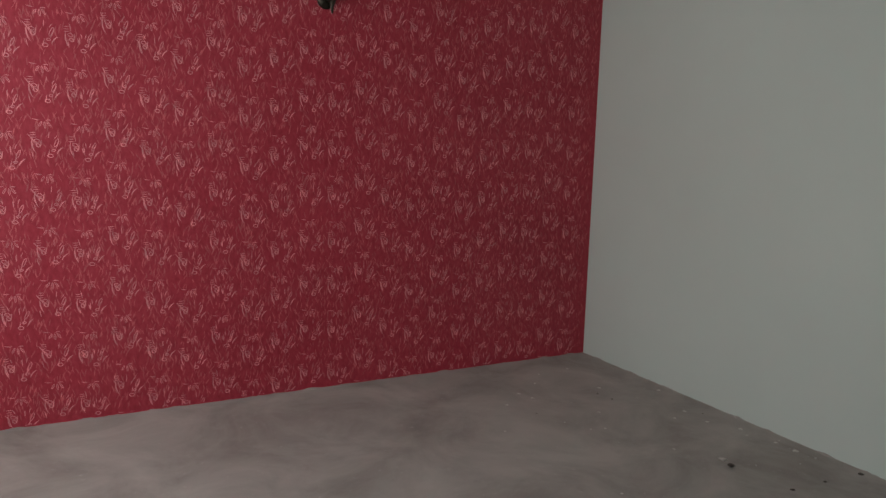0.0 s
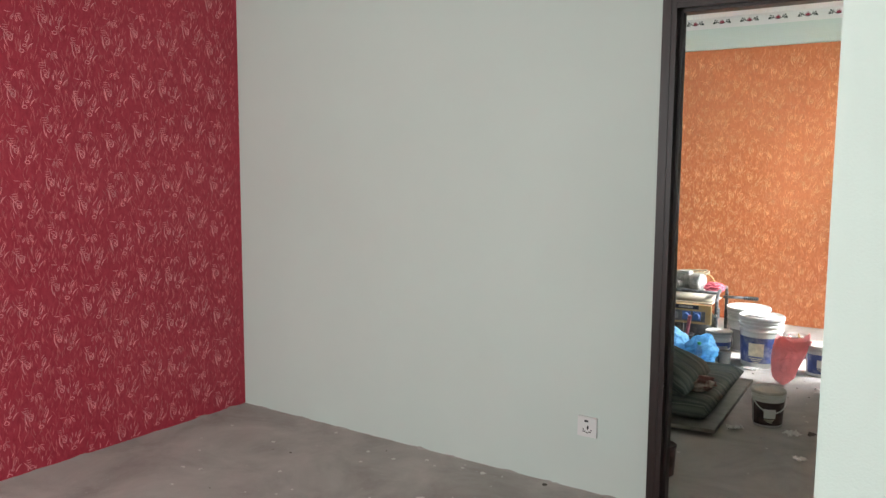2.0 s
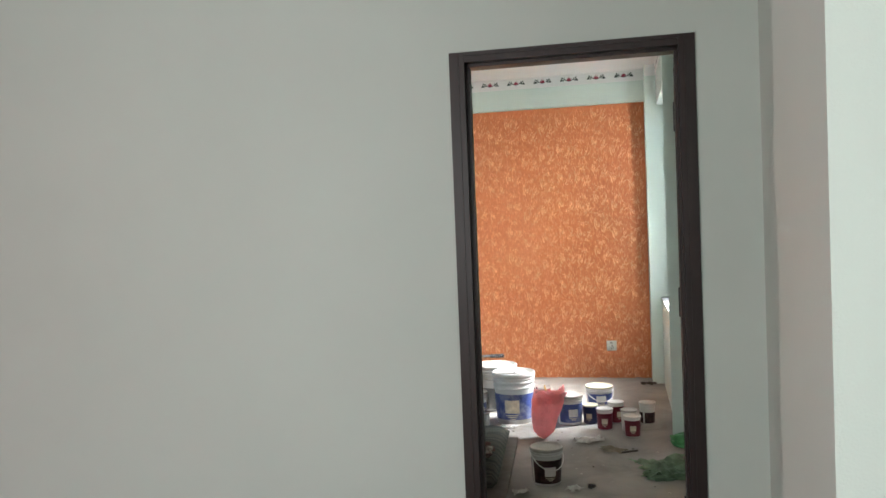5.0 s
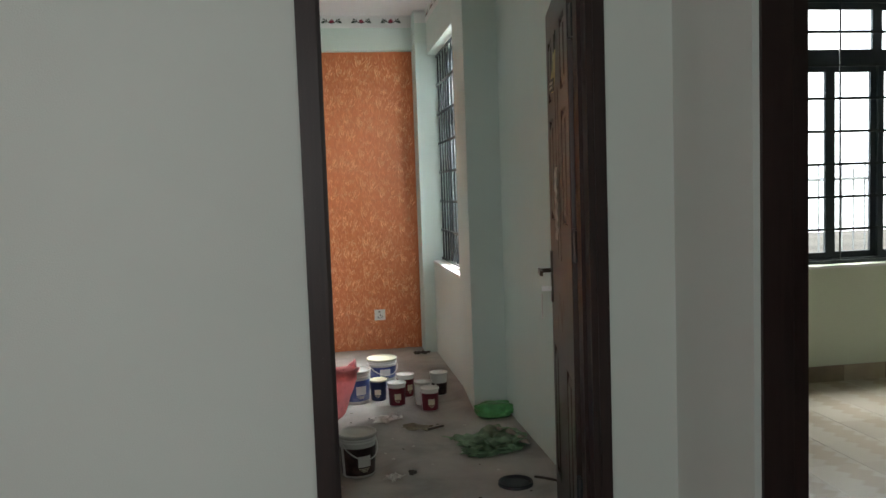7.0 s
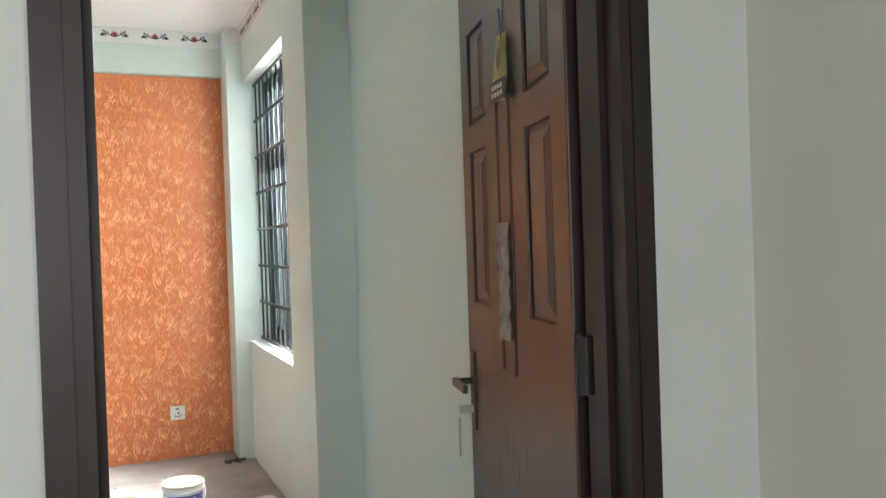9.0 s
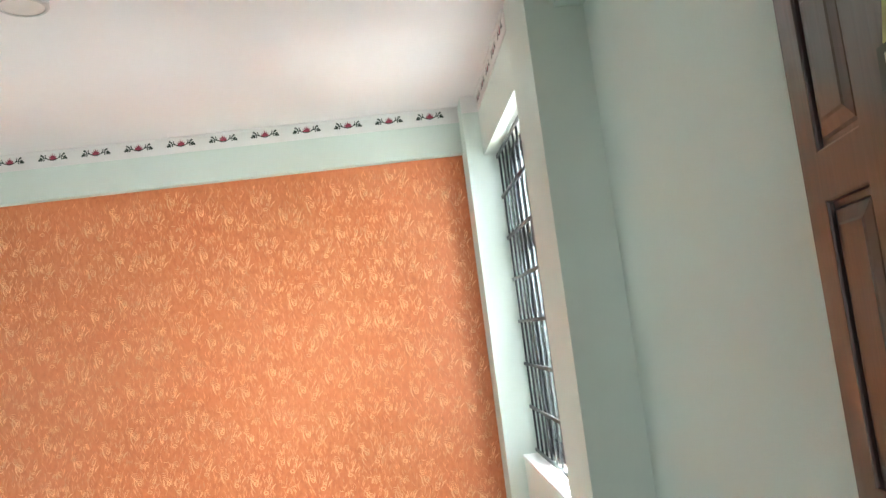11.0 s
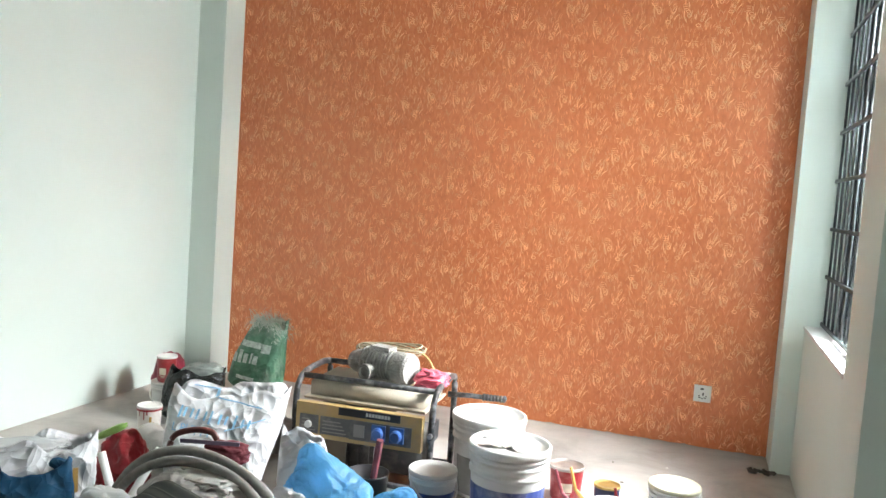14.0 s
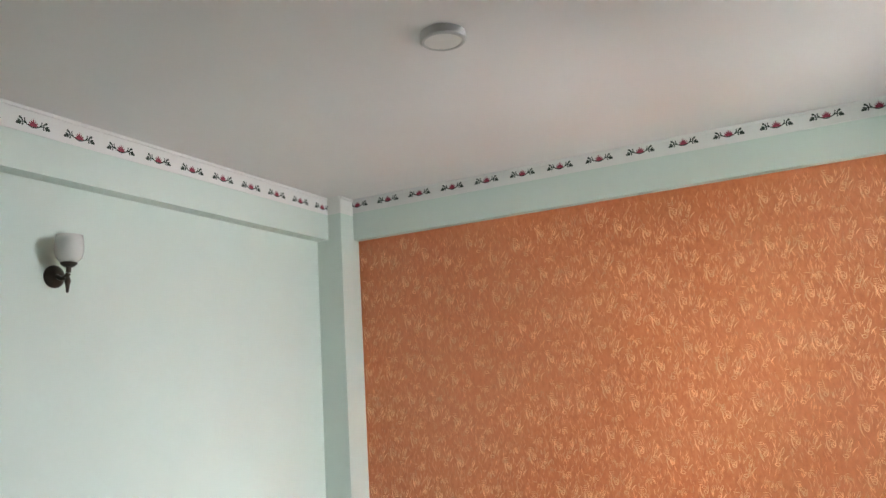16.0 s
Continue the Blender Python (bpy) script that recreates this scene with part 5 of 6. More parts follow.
for i, (x, y, dx, c) in enumerate(((0.014, 3.110, -0.09, MAROON), (0.043, 3.187, -0.06, OCHRE), (0.179, 3.187, 0.0, RED_TIN))):
    br = thing("paint_brush", "used paint brush with a stained handle", "paint brush", (x, y, 0.0), 20 * i)
    part("handle", tube([(0, 0, 0.06), (dx * 0.6, 0.01, 0.10), (dx, 0.02, 0.19 if i < 2 else 0.13)], [0.011, 0.008, 0.006], 8), c, br)
    bm = bmesh.new()
    box(bm, -0.018, 0.018, -0.007, 0.007, 0.0, 0.065)
    part("bristles", bevelled(bm, 0.003, 1), DEBRIS, br)

# ---- generator ----
gen = thing("generator", "worn yellow portable generator with a black tube frame", "generator", (-0.890, 3.124, 0.0), 4)
gen.matrix_basis = gen.matrix_basis @ Matrix.Diagonal((0.94, 1, 1, 1))
GW, GD = 0.325, 0.19
for x in (-GW, GW):
    pts = smooth_line([(x, -GD, 0.05), (x, -GD, 0.2), (x, -GD, 0.38), (x, -GD + 0.02, 0.44), (x, -GD + 0.075, 0.474), (x, 0, 0.482), (x, GD - 0.06, 0.478), (x, GD - 0.01, 0.44), (x, GD, 0.2), (x, GD, 0.05), (x, GD - 0.03, 0.022), (x, 0, 0.02), (x, -GD + 0.03, 0.022), (x, -GD, 0.05)], 6)
    part("frame_tube", tube(pts, 0.0145, 10), PIPE_BLACK, gen, smooth=True)
for y, z in ((-GD + 0.055, 0.468), (GD - 0.03, 0.475), (-GD, 0.06), (GD, 0.06)):
    part("cross_tube", tube([(-GW, y, z), (GW, y, z)], 0.0125, 10), PIPE_BLACK, gen, smooth=True)
for z in (0.30, 0.10):
    part("mount_bolt", lathe([(0, 0), (0.012, 0), (0.012, 0.016), (0, 0.017)], 6), STEEL, gen, "steel mounting bolt", m=pose(GW, -GD - 0.013, z, 90, 0, 0))
bm = bmesh.new()
box(bm, GW - 0.012, GW + 0.012, -GD + 0.016, -GD + 0.075, 0.27, 0.35)
part("latch", bevelled(bm, 0.004, 1), PIPE_BLACK, gen, "black mounting bracket")
bm = bmesh.new()
box(bm, -0.28, 0.27, -0.135, 0.17, 0.385, 0.447)
bevelled(bm, 0.028, 4)
tank = part("fuel_tank", bm, TANK, gen, "dusty cream fuel tank", smooth=True)
bm = bmesh.new()
box(bm, -0.295, 0.285, -0.172, 0.18, 0.376, 0.386)
part("tank_rim", bevelled(bm, 0.003, 1), TANK, gen)
part("fuel_cap", lathe([(0.035, 0.446), (0.035, 0.456), (0.028, 0.461), (0, 0.461)], 20), BLACK, gen)
bm = bmesh.new()
box(bm, -0.305, 0.29, -0.222, -0.186, 0.226, 0.374)
fascia = part("front_panel", bevelled(bm, 0.006, 2), YELLOW_PAINT, gen, "worn yellow control panel")
bm = bmesh.new()
box(bm, -0.10, 0.19, -0.2255, -0.222, 0.339, 0.371)
part("name_strip", bm, BLACK, fascia, "black name strip")
NAME_PRINT = mat("pale_lettering", (0.6, 0.58, 0.5), rough=0.5)
for i in range(8):
    part("print_bar", slab(0.03 + i * 0.0145, 0.041 + i * 0.0145, -0.2262, -0.2255, 0.348, 0.363), NAME_PRINT, fascia)
for x0, x1 in ((-0.285, -0.195), (-0.185, -0.045)):
    bm = bmesh.new()
    box(bm, x0, x1, -0.2265, -0.222, 0.247, 0.324)
    sub = part("gauge_panel", bevelled(bm, 0.002, 1), PANEL_GREY, fascia, "dusty grey instrument panel")
    bm = bmesh.new()
    for i in range(4):
        box(bm, x0 + 0.012, x1 - 0.012 - 0.01 * i, -0.2275, -0.2265, 0.257 + i * 0.015, 0.262 + i * 0.015)
    part("print_bars", bm, mat("faint_print", (0.32, 0.3, 0.27), rough=0.6), fascia)
part("switch_knob", lathe([(0.016, 0), (0.015, 0.014), (0, 0.015)], 16), PAIL, fascia, "white rotary switch", m=pose(-0.24, -0.2265, 0.283, 90, 0, 0))
bm = bmesh.new()
box(bm, -0.045, 0.245, -0.2262, -0.222, 0.243, 0.326)
part("socket_panel", bm, PANEL_GREY, fascia)
bm = bmesh.new()
box(bm, -0.022, 0.028, -0.231, -0.2262, 0.257, 0.309)
part("breaker", bevelled(bm, 0.003, 1), mat("grey_breaker", (0.3, 0.29, 0.27), rough=0.5), fascia, "grey circuit breaker")
for x in (0.095, 0.18):
    bm = bmesh.new()
    box(bm, x - 0.032, x + 0.032, -0.236, -0.2262, 0.255, 0.321)
    bevelled(bm, 0.006, 2)
    sock = part("outlet", bm, SOCKET_BLUE, fascia, "blue round power outlet")
    part("outlet_cap", lathe([(0.026, 0), (0.026, 0.018), (0.02, 0.024), (0, 0.024)], 20), SOCKET_BLUE, fascia, m=pose(x, -0.236, 0.287, 90, 0, 0))
bm = bmesh.new()
box(bm, -0.26, 0.05, -0.15, 0.15, 0.05, 0.33)
bevelled(bm, 0.03, 2)
part("engine_block", bm, ENGINE, gen)
part("alternator", lathe([(0, 0), (0.11, 0), (0.12, 0.02), (0.12, 0.2), (0.10, 0.22), (0, 0.22)], 24), ENGINE, gen, m=pose(0.04, 0.0, 0.17, 0, 90, 0), smooth=True)
bm = bmesh.new()
for i in range(6):
    box(bm, -0.25 + 0.05 * i, -0.22 + 0.05 * i, -0.158, -0.15, 0.08, 0.2)
part("cooling_fins", bm, ENGINE, gen)
for x in (-0.24, 0.24):
    bm = bmesh.new()
    box(bm, x - 0.03, x + 0.03, -0.2, 0.2, 0.0, 0.022)
    part("foot", bm, BLACK, gen, "rubber mounting foot")
hd = part("lift_handle", tube([(GW - 0.01, 0.10, 0.405), (GW + 0.09, 0.12, 0.405), (GW + 0.26, 0.14, 0.402)], [0.013, 0.011, 0.011], 10), PIPE_BLACK, gen, "black lift handle with a ribbed grip", smooth=True)
grip = [(0.0, 0.0)] + [(0.017 if i % 2 else 0.0135, 0.008 * i + 0.002) for i in range(15)] + [(0.0, 0.12)]
part("grip", lathe(grip, 14), BLACK, hd, "ribbed black grip", m=pose(GW + 0.15, 0.128, 0.404, 0, 90, 6))

# motor on the generator
motor = thing("water_pump_motor", "cement-caked electric pump motor lying on the generator", "motor", (-0.873, 3.115, 0.461), -14)
prof = [(0, -0.10), (0.045, -0.10), (0.058, -0.095)]
for i in range(9):
    prof += [(0.058, -0.09 + i * 0.018), (0.067, -0.088 + i * 0.018), (0.067, -0.080 + i * 0.018), (0.058, -0.078 + i * 0.018)]
prof += [(0.06, 0.08), (0, 0.08)]
part("casing", lathe(prof, 28), MOTOR, motor, m=pose(0, 0, 0.068, 0, 90, 0))
part("fan_cover", lathe([(0, 0.075), (0.066, 0.075), (0.068, 0.08), (0.070, 0.145), (0.064, 0.157), (0.03, 0.162), (0, 0.163)], 40), MOTOR, motor, "rounded fan cover", m=pose(0, 0, 0.068, 0, 90, 0))
part("pump_head", lathe([(0, -0.17), (0.03, -0.17), (0.04, -0.165), (0.052, -0.14), (0.055, -0.10), (0, -0.10)], 24), MOTOR, motor, m=pose(0, 0, 0.06, 0, 90, 0), smooth=True)
part("inlet_boss", lathe([(0.03, 0), (0.03, 0.04), (0.035, 0.042), (0.035, 0.06), (0.022, 0.062), (0.022, 0.05), (0, 0.05)], 18), MOTOR, motor, m=pose(-0.02, -0.05, 0.045, 90, 0, 0))
bm = bmesh.new()
box(bm, -0.05, 0.05, -0.03, 0.03, 0.125, 0.148)
part("terminal_box", bevelled(bm, 0.006, 2), MOTOR, motor)
bm = bmesh.new()
box(bm, -0.08, 0.07, -0.06, 0.06, 0.0, 0.012)
part("base_plate", bm, MOTOR, motor)
rope = thing("rope_coil", "tan coil of cord lying over the motor", "rope", (-0.870, 3.187, 0.538))
for i in range(6):
    rr = 0.155 + 0.012 * math.sin(i * 2.2)
    pts = [(rr * math.cos(a), 0.055 * math.sin(a) + 0.005 * i, 0.045 * math.sin(a * 1.0 + 0.4 * i) * 0.3 + 0.04 * math.cos(a * 2 + i) * 0.25 + 0.035 + 0.004 * i) for a in [2 * math.pi * k / 28 for k in range(28)]]
    part("strand", tube(pts, 0.0042, 6, True), CORD, rope, smooth=True)
part("strand", tube(smooth_line([(0.10, 0.0, 0.06), (0.19, -0.02, 0.03), (0.245, -0.05, -0.05), (0.255, -0.07, -0.11)]), 0.0042, 6), mat("yellow_cord", (0.55, 0.42, 0.16), rough=0.7), rope, smooth=True)
tagged(part("red_rag", crumple(0.06, 0.05, 0.085, 4, 0.30, 3.2, pinch=0.3, n=26, m=16, sharp=1.5), mat("pink_red_plastic_rag", (0.72, 0.12, 0.18), rough=0.4, vary=0.2, scale=15), m=pose(-0.638, 3.110, 0.45)), label="crumpled pink-red plastic bag beside the motor", category="plastic bag")

# ---- bags and sacks ----
pink = thing("plastic_bag", "pink translucent carrier bag standing upright", "plastic bag", (0.048, 2.356, 0), 15, "plastic bags")
bm = open_sack(0.088, 0.07, 0.325, 11, 0.16, (1.05, 0.85), (0.05, 0.0), 0.035, n=56, m=30)
for v in bm.verts:
    k = 0.58 + 0.42 * min(1.0, v.co.z / 0.25) ** 0.9
    v.co.x, v.co.y = 0.05 * (v.co.z / 0.325) ** 2 + (v.co.x - 0.05 * (v.co.z / 0.325) ** 2) * k, v.co.y * k
part("bag_body", bm, PINK_BAG, pink, smooth=True)
part("gathered_mouth", crumple(0.075, 0.045, 0.055, 12, 0.34, 3.5, (0.03, 0), n=36, m=16, sharp=1.4), PINK_BAG, pink, smooth=True, m=pose(0.045, 0, 0.265))
blue = thing("plastic_bag", "sky blue plastic bag crumpled on the floor", "plastic bag", (-0.701, 2.481, 0), 0, "plastic bags")
part("bag_body", crumple(0.15, 0.10, 0.345, 21, 0.26, 1.7, (-0.16, 0.0), 0.75, n=70, m=44, sharp=1.3), BLUE_BAG, blue, smooth=True, m=pose(-0.02, 0, 0))
part("bag_fold", crumple(0.11, 0.08, 0.25, 23, 0.28, 2.2, (0.08, 0), 0.5, n=56, m=36, sharp=1.3), BLUE_BAG, blue, smooth=True, m=pose(0.115, -0.03, 0))
part("bag_liner", open_sack(0.10, 0.07, 0.355, 26, 0.14, (0.75, 0.5), (-0.04, 0.02), 0.03, n=60, m=30), WHITE_BAG, blue, "white liner sticking out", smooth=True, m=pose(-0.20, 0.03, 0.0))
part("bag_liner", crumple(0.075, 0.06, 0.20, 28, 0.22, 2.4, n=50, m=30), WHITE_BAG, blue, "crumpled white liner", smooth=True, m=pose(-0.20, -0.09, 0.0))
bottle = thing("water_bottle", "clear plastic water bottle with a green cap", "bottle", (-0.527, 2.394, 0))
CLEAR = mat("clear_plastic", (0.85, 0.9, 0.92), rough=0.12, vary=0.02, transmission=0.8)
part("bottle_body", lathe([(0, 0), (0.03, 0.0), (0.033, 0.01), (0.031, 0.05), (0.033, 0.06), (0.031, 0.10), (0.033, 0.12), (0.026, 0.155), (0.012, 0.18), (0.012, 0.19), (0, 0.19)], 20), CLEAR, bottle, smooth=True)
part("cap", lathe([(0.014, 0.188), (0.014, 0.206), (0, 0.207)], 16), mat("green_cap", (0.08, 0.4, 0.12), rough=0.4), bottle, "green screw cap")

putty = thing("putty_sack", "white woven putty sack with blue print, half open", "sack", (-1.349, 2.564, 0), 24, "sacks")
bm = open_sack(0.165, 0.13, 0.44, 31, 0.09, (1.32, 0.5), (0.05, 0.13), 0.045)
pbody = part("sack_body", bm, WHITE_BAG, putty, smooth=True)
part("powder", crumple(0.15, 0.06, 0.07, 35, 0.15, 2.0, n=30, m=14), PAPER, putty, "white powder inside", smooth=True, m=pose(0.02, 0.09, 0.29))
lay_on(lettering("L PUTTY", 0.042, BLUE_PRINT, putty, pose(-0.085, 0, 0.305, 90, 6, 0)), pbody)
for x, w, z, h, tilt in ((0.03, 0.30, 0.412, 0.004, 9), (0.12, 0.16, 0.33, 0.004, -16)):
    print_bar(pbody, putty, BLUE_PRINT, x, w, z, h, tilt)
for k, (x, h) in enumerate(((-0.14, 0.042), (-0.122, 0.03), (-0.095, 0.03), (-0.072, 0.034), (-0.04, 0.03), (-0.018, 0.045), (0.02, 0.034), (0.045, 0.03), (0.08, 0.045), (0.11, 0.03), (0.135, 0.03))):
    print_bar(pbody, putty, BLUE_PRINT, x, 0.009, 0.365 - 0.12 * (x + 0.14), h, 14, "print_stroke")
for k, (x, w, z) in enumerate(((0.05, 0.12, 0.17), (0.06, 0.10, 0.15), (0.04, 0.13, 0.13))):
    print_bar(pbody, putty, BLUE_PRINT, x, w, z, 0.007, 3)

gsack = thing("green_sack", "dark green woven sack with a frayed top against the wall", "sack", (-2.079, 4.058, 0), -8, "sacks")
gbody = part("sack_body", open_sack(0.16, 0.10, 0.45, 41, 0.11, (0.55, 0.5), (0.075, 0.06), 0.04), GREEN_SACK, gsack, smooth=True)
FADED = mat("faded_white_print", (0.42, 0.48, 0.43), rough=0.7, vary=0.35, scale=40)
for x, w, z, hh in ((0.0, 0.15, 0.315, 0.034), (-0.105, 0.035, 0.228, 0.05), (-0.06, 0.028, 0.24, 0.075), (-0.02, 0.03, 0.232, 0.055), (0.02, 0.014, 0.236, 0.06), (0.052, 0.034, 0.23, 0.05), (0.11, 0.06, 0.30, 0.05), (0.0, 0.13, 0.12, 0.02), (0.02, 0.10, 0.085, 0.014)):
    print_bar(gbody, gsack, FADED, x, w, z, hh, 3)
rnd = random.Random(8)
V, F = [], []
for i in range(420):
    x, y = rnd.uniform(-0.04, 0.18), rnd.uniform(-0.03, 0.09)
    z = 0.435 + rnd.uniform(-0.03, 0.02) - (0.09 * rnd.random() if x > 0.13 else 0)
    a, ln, b = rnd.uniform(0, 6.28), rnd.uniform(0.03, 0.10), rnd.uniform(-0.5, 0.9)
    i0 = len(V)
    for k in range(5):
        t = k / 4
        px, py = x + math.cos(a) * ln * t * 0.7, y + math.sin(a) * ln * t * 0.7
        pz = z + ln * (b * t + 0.9 * t * (1 - t))
        V += [(px - 0.0016, py, pz), (px + 0.0016, py, pz + 0.0018)]
    for k in range(4):
        F.append((i0 + 2 * k, i0 + 2 * k + 1, i0 + 2 * k + 3, i0 + 2 * k + 2))
me = bpy.data.meshes.new("frayed_fibre")
me.from_pydata(V, [], F)
fr = finish(new("frayed_fibre", me), FIBRE)
fr.parent = gsack
tagged(fr, label="pale frayed fibres", kind="stuff")

bbag = thing("plastic_bag", "black plastic shopping bag full of things", "plastic bag", (-2.084, 3.439, 0), 32, "plastic bags")
bkbody = part("bag_body", open_sack(0.135, 0.10, 0.275, 51, 0.17, (0.95, 0.7), (0.03, 0), 0.035, n=60, m=34), BLACK_BAG, bbag, smooth=True)
bm = bmesh.new()
for p in (((-0.06, 0.135), (-0.04, 0.165), (-0.02, 0.135)), ((-0.07, 0.11), (-0.05, 0.10), (-0.055, 0.13)), ((-0.03, 0.10), (-0.01, 0.11), (-0.025, 0.13))):
    bm.faces.new([bm.verts.new((x * 1.0 - 0.02, -0.128, z * 0.95 + 0.055)) for x, z in p])
lay_on(part("emblem", bm, mat("yellow_print", (0.6, 0.55, 0.05), rough=0.5), bbag, "small yellow printed shapes"), bkbody)
part("film_inside", crumple(0.08, 0.05, 0.07, 57, 0.4, 3.0, n=36, m=16, sharp=1.3), mat("grey_green_film", (0.30, 0.34, 0.30), rough=0.3, transmission=0.3, vary=0.3, scale=20), bbag, "grey film sticking out of the mouth", smooth=True, m=pose(0.05, 0.02, 0.23))
tagged(part("plastic_bag", crumple(0.085, 0.08, 0.28, 55, 0.2, 2.5, pinch=0.3, n=48, m=28), mat("dark_crimson_plastic", (0.20, 0.012, 0.03), rough=0.4, vary=0.25), m=pose(-2.403, 3.671, 0), smooth=True), label="dark red plastic bundle behind the tins", category="plastic bag")

corner = thing("cement_bag", "white and petrol blue plastic sack with ochre print", "sack", (-1.750, 2.027, 0), 44, "sacks")
cbody = part("sack_body", open_sack(0.19, 0.13, 0.33, 61, 0.12, (1.0, 0.6), (0.02, 0), 0.05), WHITE_BAG, corner, smooth=True)
bm = open_sack(0.115, 0.05, 0.285, 62, 0.16, (0.95, 0.6), (0.0, 0.03), 0.035, n=60, m=34)
bmesh.ops.translate(bm, verts=bm.verts[:], vec=(0.02, -0.145, 0.0))
blue_front = part("blue_front", bm, crinkled(BLUE_DARK, 9, 0.5), corner, "petrol blue plastic front", smooth=True)
print_bar(cbody, corner, OCHRE, 0.158, 0.018, 0.22, 0.085, 0, "ochre_stripe")
for x, w, h in ((-0.05, 0.03, 0.045), (-0.01, 0.024, 0.05), (0.03, 0.012, 0.045), (0.055, 0.012, 0.045)):
    print_bar(blue_front, corner, OCHRE, x, w, 0.125, h, 6, "print_stroke")
part("clear_film", crumple(0.15, 0.07, 0.06, 64, 0.3, 2.4, n=60, m=26, sharp=1.2), mat("milky_film", (0.8, 0.82, 0.82), rough=0.25, transmission=0.4, vary=0.05), corner, "milky plastic film on top", smooth=True, m=pose(-0.05, 0.0, 0.28))
redb = thing("plastic_bag", "red and green plastic bag among the sacks", "plastic bag", (-1.717, 2.486, 0), 0, "plastic bags")
part("bag_body", crumple(0.09, 0.085, 0.26, 71, 0.24, 2.6, pinch=0.4, n=44, m=26), RED_BAG, redb, smooth=True)
part("green_flap", crumple(0.065, 0.018, 0.03, 72, 0.2, 3.0, n=36, m=14), mat("lime_plastic", (0.25, 0.45, 0.10), rough=0.4, vary=0.2), redb, "lime green flap", smooth=True, m=pose(-0.03, -0.03, 0.245, 0, -28, 10))
for a, b in (((-1.596, 2.317, 0.0), (-1.726, 2.37, 0.20)), ((-1.591, 2.336, 0.0), (-1.504, 2.433, 0.235))):
    tagged(part("pvc_pipe", tube([a, b], 0.016, 16), PAIL), label="short white plastic pipe leaning on a bag", category="pipe", group="short plastic pipes")
roll = thing("tarp_roll", "grey rolled plastic tarpaulin lying across sacks", "tarpaulin", (-1.707, 2.733, 0.0), 0)
part("roll_body", tube(smooth_line([(-0.22, 0.16, 0.08), (0.0, 0.04, 0.09), (0.22, -0.05, 0.075), (0.36, -0.10, 0.068)]), [0.066 + 0.010 * math.sin(i * 1.3) for i in range(25)], 18), mat("grey_film", (0.42, 0.41, 0.39), rough=0.55, vary=0.1, bump=0.4, bump_scale=25), roll, smooth=True)

csack = thing("cement_bag", "grey dusty cement sack lying under the conduit", "sack", (-1.078, 2.124, 0), -15, "sacks")
csbody = part("sack_body", crumple(0.21, 0.18, 0.315, 81, 0.10, 2.0, n=70, m=40), CEMENT_SACK, csack, smooth=True)
FADED_GREY = mat("faded_grey_print", (0.20, 0.20, 0.20), rough=0.8)
for i in range(4):
    print_bar(csbody, csack, FADED_GREY, -0.02 + 0.01 * (i % 2), 0.20 - 0.02 * (i % 3), 0.09 + 0.026 * i, 0.007, -3)
lay_on(lettering("STRENGTH &", 0.032, mat("dark_grey_lettering", (0.16, 0.16, 0.16), rough=0.8), csack, pose(0.0, 0, 0.215, 90, -3, 0)), csbody)
part("torn_paper", crumple(0.10, 0.07, 0.04, 83, 0.35, 3.2, n=48, m=18, sharp=1.3), PAPER, csack, "torn white paper top", smooth=True, m=pose(0.03, 0.0, 0.285))
hose = thing("conduit_coil", "coil of grey flexible conduit over a cement sack", "conduit", (-1.103, 2.046, -0.012))
for i in range(2):
    rr = 0.315 + 0.034 * i
    pts = [(rr * math.cos(a), 0.03 * i + 0.16 * math.sin(a) * 0.4, 0.10 + (0.27 + 0.02 * i) * max(math.sin(a), -0.24) + 0.01 * math.sin(3 * a + i)) for a in [2 * math.pi * k / 60 for k in range(60)]]
    part("coil_turn", tube(pts, 0.0165, 10, True), HOSE, hose, smooth=True)
part("loose_end", tube(smooth_line([(-0.28, -0.02, 0.12), (-0.42, 0.02, 0.05), (-0.5, 0.1, 0.02)]), 0.0165, 10), HOSE, hose, smooth=True)
saw = thing("hacksaw", "hand saw with a brown curved handle on the heap", "saw", (-1.185, 2.249, 0.385), 18)
part("saw_handle", tube(smooth_line([(-0.12, 0, -0.06), (-0.10, 0, 0.0), (-0.03, 0, 0.025), (0.03, 0, 0.02), (0.05, 0, -0.005)]), [0.011] * 33, 10), mat("dark_red_brown_wood", (0.12, 0.03, 0.025), rough=0.45, vary=0.2), saw, smooth=True)
bm = bmesh.new()
box(bm, -0.08, 0.13, -0.003, 0.003, -0.024, -0.010)
part("blade", bevelled(bm, 0.002, 1), mat("purple_grey_steel", (0.16, 0.13, 0.20), rough=0.4, metal=0.5), saw)
tagged(part("maroon_cloth", crumple(0.07, 0.045, 0.075, 91, 0.3, 3.0, n=48, m=24), mat("maroon_cloth", (0.13, 0.02, 0.03), rough=0.85, vary=0.25), m=pose(-1.127, 2.317, 0.28), smooth=True), label="maroon cloth stuffed between the sacks", category="cloth")
tagged(part("crushed_film", crumple(0.09, 0.08, 0.26, 95, 0.3, 3.0, n=40, m=24), mat("white_film", (0.7, 0.71, 0.7), rough=0.35, transmission=0.3, vary=0.05), m=pose(-1.339, 1.950, 0), smooth=True), label="crushed white plastic film by the conduit", category="plastic bag")
